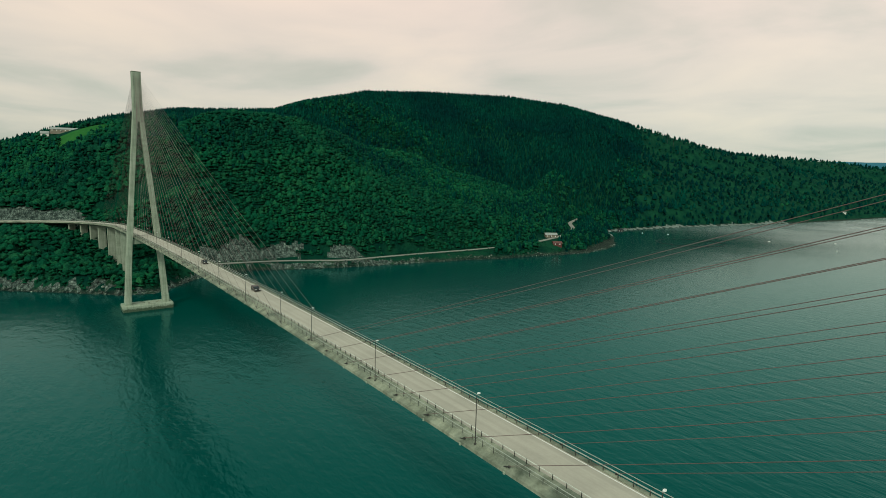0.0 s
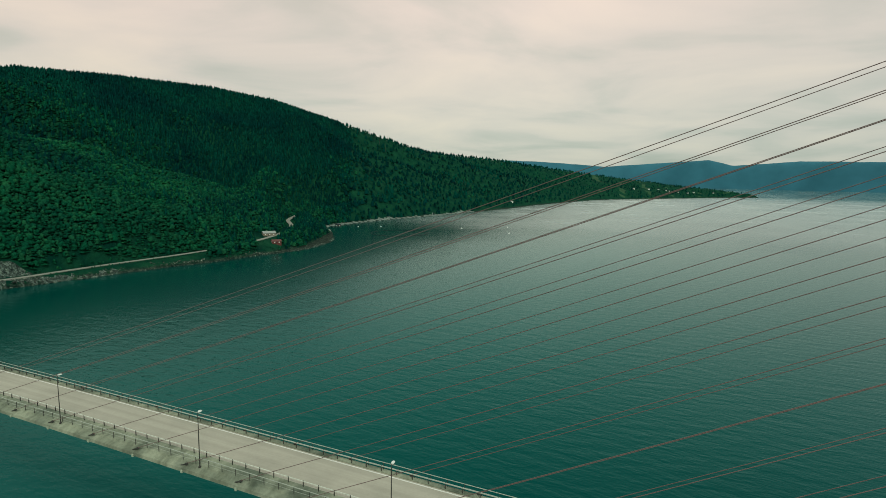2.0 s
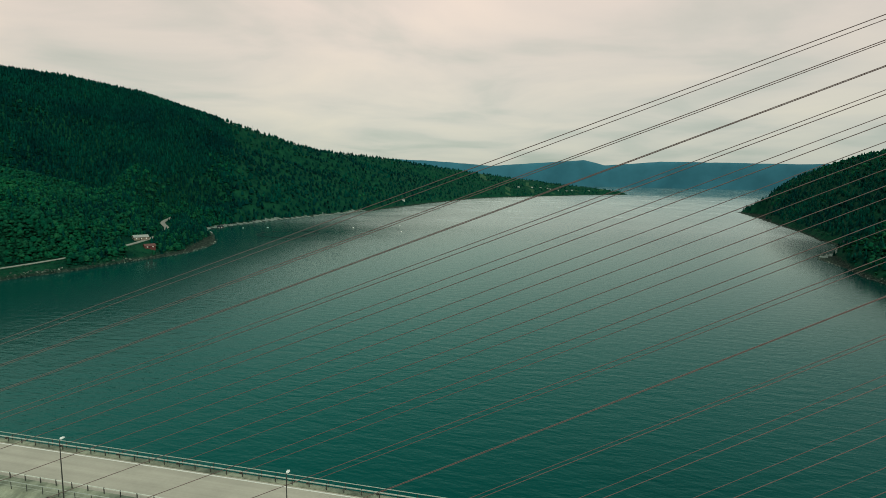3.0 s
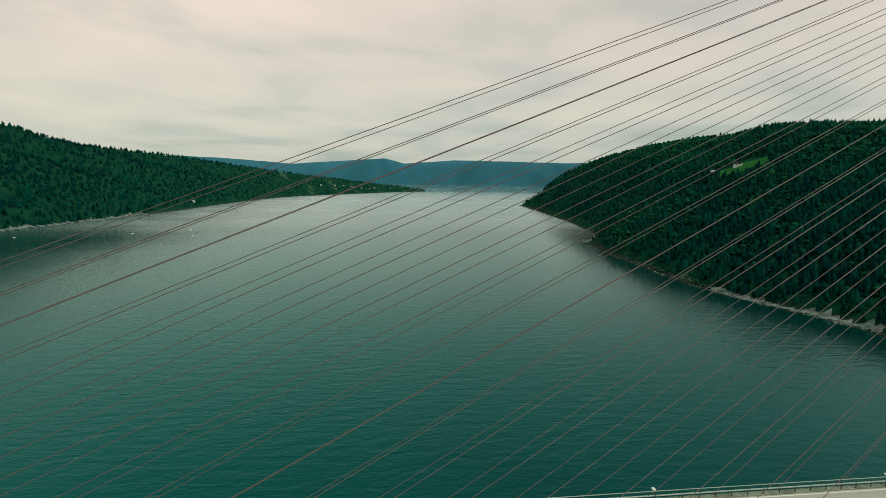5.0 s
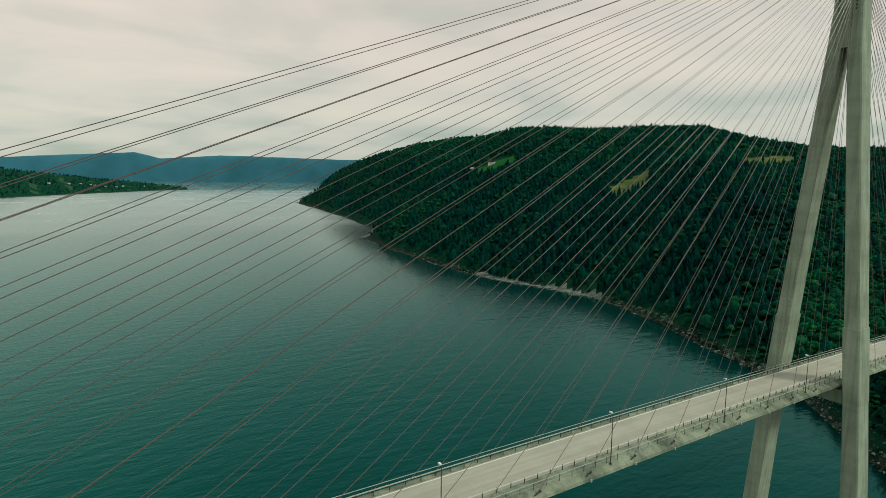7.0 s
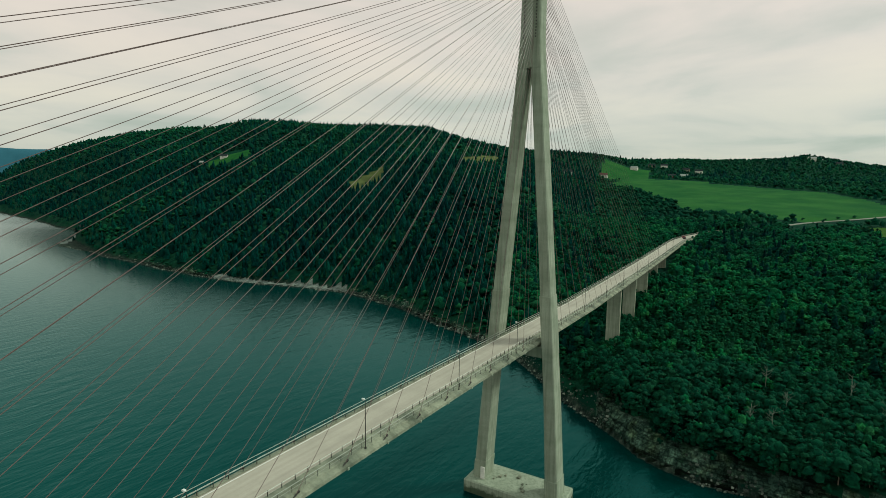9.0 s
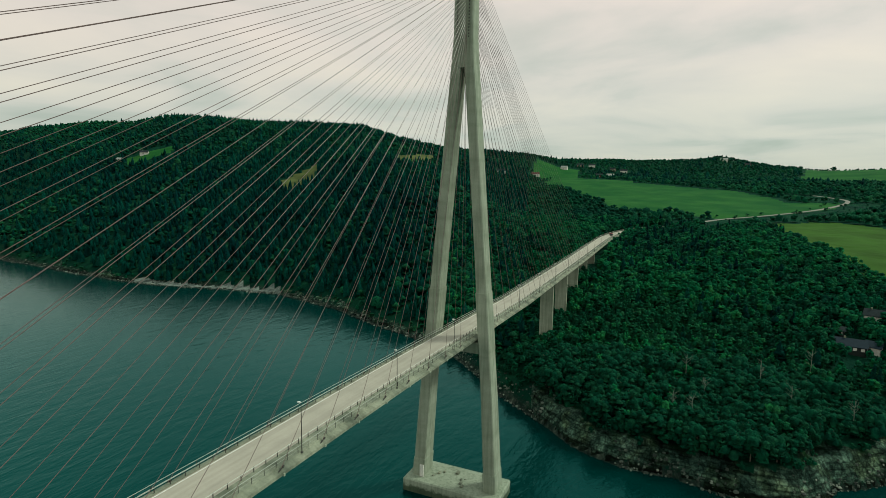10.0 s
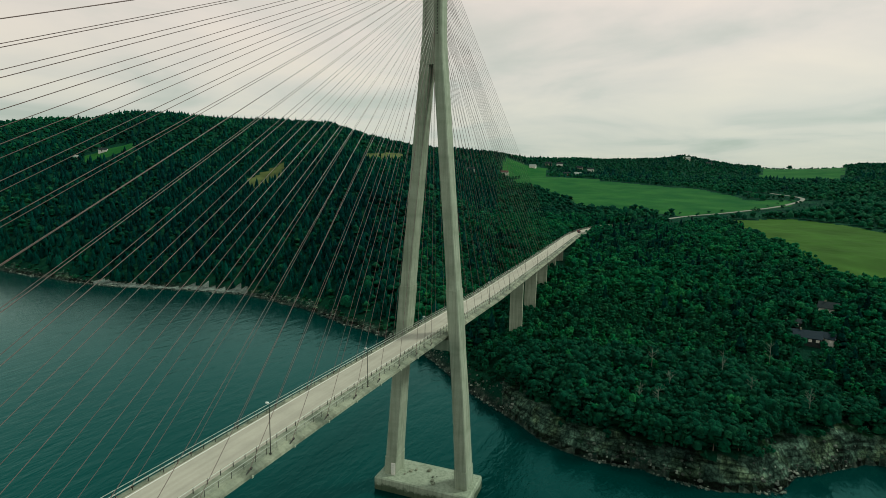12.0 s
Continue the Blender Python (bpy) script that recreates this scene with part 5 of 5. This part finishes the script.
def house(x, y, turn, w, l, h, pitch, wall, roof, label, name="house", windows=3, chimney=True):
    zs = [ground_z(x + dx, y + dy) for dx in (-w / 3, w / 3) for dy in (-l / 3, l / 3)]
    z = sum(zs) / 4
    dx, dy = x - HUB[0], y - HUB[1]
    turn = math.degrees(math.atan2(dy, dx)) + (turn % 50) - 25
    root = tagged(empty(name, pose(x, y, z, 0, 0, turn)), label, name.replace("_", " "))
    bm = bmesh.new()
    rise = w / 2 * pitch
    loft(bm, [[(-w / 2, yy, -3), (w / 2, yy, -3), (w / 2, yy, h), (0, yy, h + rise), (-w / 2, yy, h)] for yy in (-l / 2, l / 2)])
    part("wall", bm, wall, root)
    bm = bmesh.new()
    e = 0.5
    loft(bm, [[(-w / 2 - e, yy, h - e * pitch + 0.02), (0, yy, h + rise + 0.02), (w / 2 + e, yy, h - e * pitch + 0.02),
               (w / 2 + e, yy, h - e * pitch + 0.22), (0, yy, h + rise + 0.26), (-w / 2 - e, yy, h - e * pitch + 0.22)] for yy in (-l / 2 - e, l / 2 + e)])
    rf = part("roof", bm, roof, root)
    if chimney:
        part("chimney", box(bmesh.new(), -0.4, 0.4, l * 0.15, l * 0.15 + 0.8, h + rise * 0.6, h + rise + 1.0, 0.05), M_GIRDER, rf)
    for s in (-1, 1):
        for k in range(windows):
            yy = -l / 2 + l * (k + 0.5) / windows
            part("window", box(bmesh.new(), s * w / 2 - 0.05, s * w / 2 + 0.06, yy - 0.65, yy + 0.65, h * 0.38, h * 0.38 + 1.25), M_WHITE, root)
            part("pane", box(bmesh.new(), s * w / 2 - 0.03, s * w / 2 + 0.075, yy - 0.52, yy + 0.52, h * 0.38 + 0.12, h * 0.38 + 1.13), M_GLASS, root.children[-1])
        part("window", box(bmesh.new(), -0.8, 0.8, s * l / 2 - 0.06, s * l / 2 + 0.06, h * 0.45, h * 0.45 + 1.3), M_WHITE, root)
        part("pane", box(bmesh.new(), -0.66, 0.66, s * l / 2 - 0.075, s * l / 2 + 0.075, h * 0.45 + 0.12, h * 0.45 + 1.18), M_GLASS, root.children[-1])
    part("door", box(bmesh.new(), -w / 2 - 0.07, -w / 2 + 0.05, l * 0.04, l * 0.04 + 1.0, 0, 2.1), M_WALLD, root)
    return root


house(406, -126, 30, 10, 11, 2.7, 0.42, M_WALLD, M_ROOFB, "low dark villa with white windows and bluish slate roof", "villa", 4)
house(409, -135.5, 62, 8, 6, 2.7, 0.42, M_WALLW, M_ROOFB, "white gabled annex with a dark roof beside the villa", "annex", 2, False)
house(420, -124, 125, 5, 6, 2.6, 0.5, M_WALLD, M_ROOFD, "small grey outbuilding with a dark roof beside the villa", "outbuilding", 2, False)
house(447, -145, 20, 8, 8, 2.8, 0.6, M_WALLW, M_ROOFD, "white timber house with a dark roof among trees")
house(-360, 500, 40, 9, 16, 3.6, 0.5, M_WALLY, M_ROOFG, "long timber house with a pale metal roof beside the coast road")
house(-319, 466, 40, 6.5, 11, 2.6, 0.6, M_WALLR, M_ROOFR, "red boathouse with a red roof on the shore", "boathouse", 2, False)
house(-750, -17, 8, 9, 30, 3.2, 0.5, M_WALLY, M_ROOFG, "long weathered barn with a pale roof on the hilltop", "barn", 6, False)
house(-757, -38, 20, 7, 9, 4.0, 0.8, M_WALLW, M_ROOFG, "white farmhouse with a steep gable on the hilltop", "farmhouse")
house(689, 681, 60, 7, 11, 3.0, 0.7, M_WALLW, M_ROOFD, "white farmhouse on a small hillside meadow", "farmhouse")
house(664, 700, 60, 7, 9, 2.8, 0.6, M_WALLY, M_ROOFG, "grey barn on a small hillside meadow", "barn", 3, False)
FARMS = [(1215, 294, 30, M_WALLW, M_ROOFD), (1344, 254, 70, M_WALLW, M_ROOFR), (1557, 232, 10, M_WALLW, M_ROOFG), (1640, 205, 80, M_WALLY, M_ROOFD), (1665, 178, 75, M_WALLW, M_ROOFD),
         (1638, 91, 20, M_WALLW, M_ROOFD), (1640, 122, 60, M_WALLY, M_ROOFD), (1515, 110, 80, M_WALLW, M_ROOFG), (1500, 135, 45, M_WALLR, M_ROOFD), (1740, -150, 85, M_WALLW, M_ROOFG), (1750, -205, 85, M_WALLY, M_ROOFD)]
for x, y, turn, wall, roof in FARMS:
    words = {M_WALLW: "white", M_WALLY: "grey-brown", M_WALLR: "red"}[wall] + " timber farmhouse with a " + {M_ROOFD: "dark roof", M_ROOFR: "red roof", M_ROOFG: "pale roof"}[roof]
    house(x, y, turn, 10, 17, 5.0, 0.75, wall, roof, words + " above the meadow", "farmhouse")
for x, y in ((-31, 3751), (-97, 3276), (-19, 3395), (72, 3553), (90, 3560), (142, 3656), (237, 3806), (360, 4000), (30, 3500), (200, 3740)):
    house(x, y, (x * 7) % 90, 8, 11, 4.0, 0.7, M_WALLW, M_ROOFG if x % 2 else M_ROOFD, "small white house on the distant cape", "house", 3, False)

# ---------------------------------------------------------------- cars
M_CARD = plain("dark_car_paint", (0.018, 0.02, 0.02), 0.25, 0.1, 0.05)
M_CARR = plain("red_car_paint", (0.30, 0.02, 0.02), 0.25, 0.1, 0.05)
M_TYRE = plain("tyre_rubber", (0.015, 0.015, 0.015), 0.9)
M_LIGHT = plain("red_lamp_lens", (0.35, 0.02, 0.015), 0.3)


def car(x, y, paint, label):
    p, n = station(x)
    root = tagged(empty("car", Matrix.Translation(p + n * y + Vector((0, 0, 0.065))) @ Matrix.Rotation(math.atan2(-n.x, n.y), 4, "Z")), label, "car")
    side = [(-2.25, 0.35), (2.25, 0.35), (2.3, 0.75), (2.1, 0.95), (1.15, 1.02), (0.45, 1.58), (-1.7, 1.62), (-2.2, 1.05), (-2.3, 0.7)]
    bm = bmesh.new()
    loft(bm, [[(px * sx, yy, 0.35 + (pz - 0.35) * sz) for px, pz in side] for yy, sx, sz in ((-0.92, 0.97, 0.94), (-0.8, 1, 1), (0.8, 1, 1), (0.92, 0.97, 0.94))])
    part("body", bm, paint, root)
    for s in (-1, 1):
        bm = bmesh.new()
        loft(bm, [[(px, s * yy, pz) for px, pz in ((-1.75, 1.08), (0.95, 1.08), (0.42, 1.48), (-1.55, 1.5))] for yy in (0.80, 0.935)])
        part("side_window", bm, M_GLASS, root)
    part("rear_window", loft(bmesh.new(), [[(-2.2, yy, 1.08), (-1.78, yy, 1.56), (-1.9, yy, 1.56), (-2.3, yy, 1.08)] for yy in (-0.68, 0.68)]), M_GLASS, root)
    part("windscreen", loft(bmesh.new(), [[(1.1, yy, 1.06), (0.5, yy, 1.54), (0.62, yy, 1.56), (1.22, yy, 1.06)] for yy in (-0.70, 0.70)]), M_GLASS, root)
    for wx in (-1.4, 1.4):
        for s in (-1, 1):
            w = part("wheel", tube(bmesh.new(), [(wx, s * 0.72, 0.33), (wx, s * 0.95, 0.33)], 0.33, 12), M_TYRE, root)
            part("rim", tube(bmesh.new(), [(wx, s * 0.94, 0.33), (wx, s * 0.965, 0.33)], 0.2, 8), M_STEEL, w)
    for s in (-1, 1):
        part("tail_light", box(bmesh.new(), -2.33, -2.2, s * 0.7 - 0.14, s * 0.7 + 0.14, 0.8, 1.0), M_LIGHT, root)
        part("headlight", box(bmesh.new(), 2.15, 2.32, s * 0.65 - 0.18, s * 0.65 + 0.18, 0.72, 0.88), M_LAMP, root)
    return root


car(-51, 1.9, M_CARD, "dark estate car driving on the pale bridge deck")
car(-118, 1.9, M_CARD, "dark hatchback driving on the pale bridge deck")
car(606, 1.9, M_CARR, "red car where the bridge meets the land")
car(598, -0.6, M_CARD, "dark car where the bridge meets the land")

# ---------------------------------------------------------------- small things along the shores
house(-447, 786, 30, 6, 9, 2.6, 0.6, M_WALLR, M_ROOFD, "small dark red boathouse on the bay's shore", "boathouse", 2, False)
house(-433, 806, 40, 5, 7, 2.4, 0.6, M_WALLY, M_ROOFD, "small grey-brown boathouse on the bay's shore", "boathouse", 2, False)
house(-434, 838, 15, 5, 7, 2.4, 0.6, M_WALLD, M_ROOFD, "small dark boathouse on the bay's shore", "boathouse", 2, False)
house(512, 752, 25, 7, 10, 3.0, 0.6, M_WALLW, M_ROOFD, "small white house near the sandy cape", "house", 2, False)
house(-372, 1690, 25, 6, 8, 3.0, 0.6, M_WALLW, M_ROOFG, "small white house near the shore", "house", 2, False)

bm = bmesh.new()
tube(bm, [(46 * math.cos(6.2832 * k / 48), 50 * math.sin(6.2832 * k / 48), 0.1) for k in range(49)], 0.3, 6)
for k in range(0, 48, 4):
    a = 6.2832 * k / 48
    box(bm, 46 * math.cos(a) - 0.9, 46 * math.cos(a) + 0.9, 50 * math.sin(a) - 0.9, 50 * math.sin(a) + 0.9, -0.3, 0.8, 0.2)
ring = part("floating_boom", bm, M_TYRE)
ring.location = (-287, 730, 0)
tagged(ring, "dark floating ring boom on the calm bay", "boom")


def boat(x, y, turn, label):
    root = tagged(empty("boat", pose(x, y, 0, 0, 0, turn) @ Matrix.Scale(0.5, 4)), label, "boat")
    secs = []
    for px, w, z in ((-3.2, 0.9, 0.75), (-1.5, 1.15, 0.75), (0.8, 1.1, 0.85), (2.4, 0.6, 1.0), (3.3, 0.06, 1.15)):
        secs.append([(px, -w, z), (px, -w * 0.7, -0.25), (px, w * 0.7, -0.25), (px, w, z)])
    part("hull", loft(bmesh.new(), secs), M_WHITE, root)
    part("cabin", box(bmesh.new(), -1.0, 1.0, -0.7, 0.7, 0.7, 1.9, 0.15), M_WHITE, root)
    part("cabin_window", box(bmesh.new(), 0.9, 1.04, -0.6, 0.6, 1.25, 1.7), M_GLASS, root)
    return root


for x, y, turn in ((-233, 872, 20), (-130, 833, 60), (-166, 945, 10), (-405, 790, 75), (-372, 815, 30)):
    boat(x, y, turn, "small white motor boat moored on the water")

for x, y, h in ((-700, 1345, 30), (-712, 1340, 24), (-690, 1360, 22), (-676, 1372, 26)):
    m = tagged(empty("mast", pose(x, y, ground_z(x, y))), "slim bare mast rising above the wooded ridge", "mast", "masts on the ridge")
    part("pole", tube(bmesh.new(), [(0, 0, -1), (0, 0, h)], [0.45, 0.18], 6), M_DARKSTEEL, m)
    part("crossarm", box(bmesh.new(), -1.6, 1.6, -0.12, 0.12, h - 3.2, h - 2.9), M_DARKSTEEL, m)
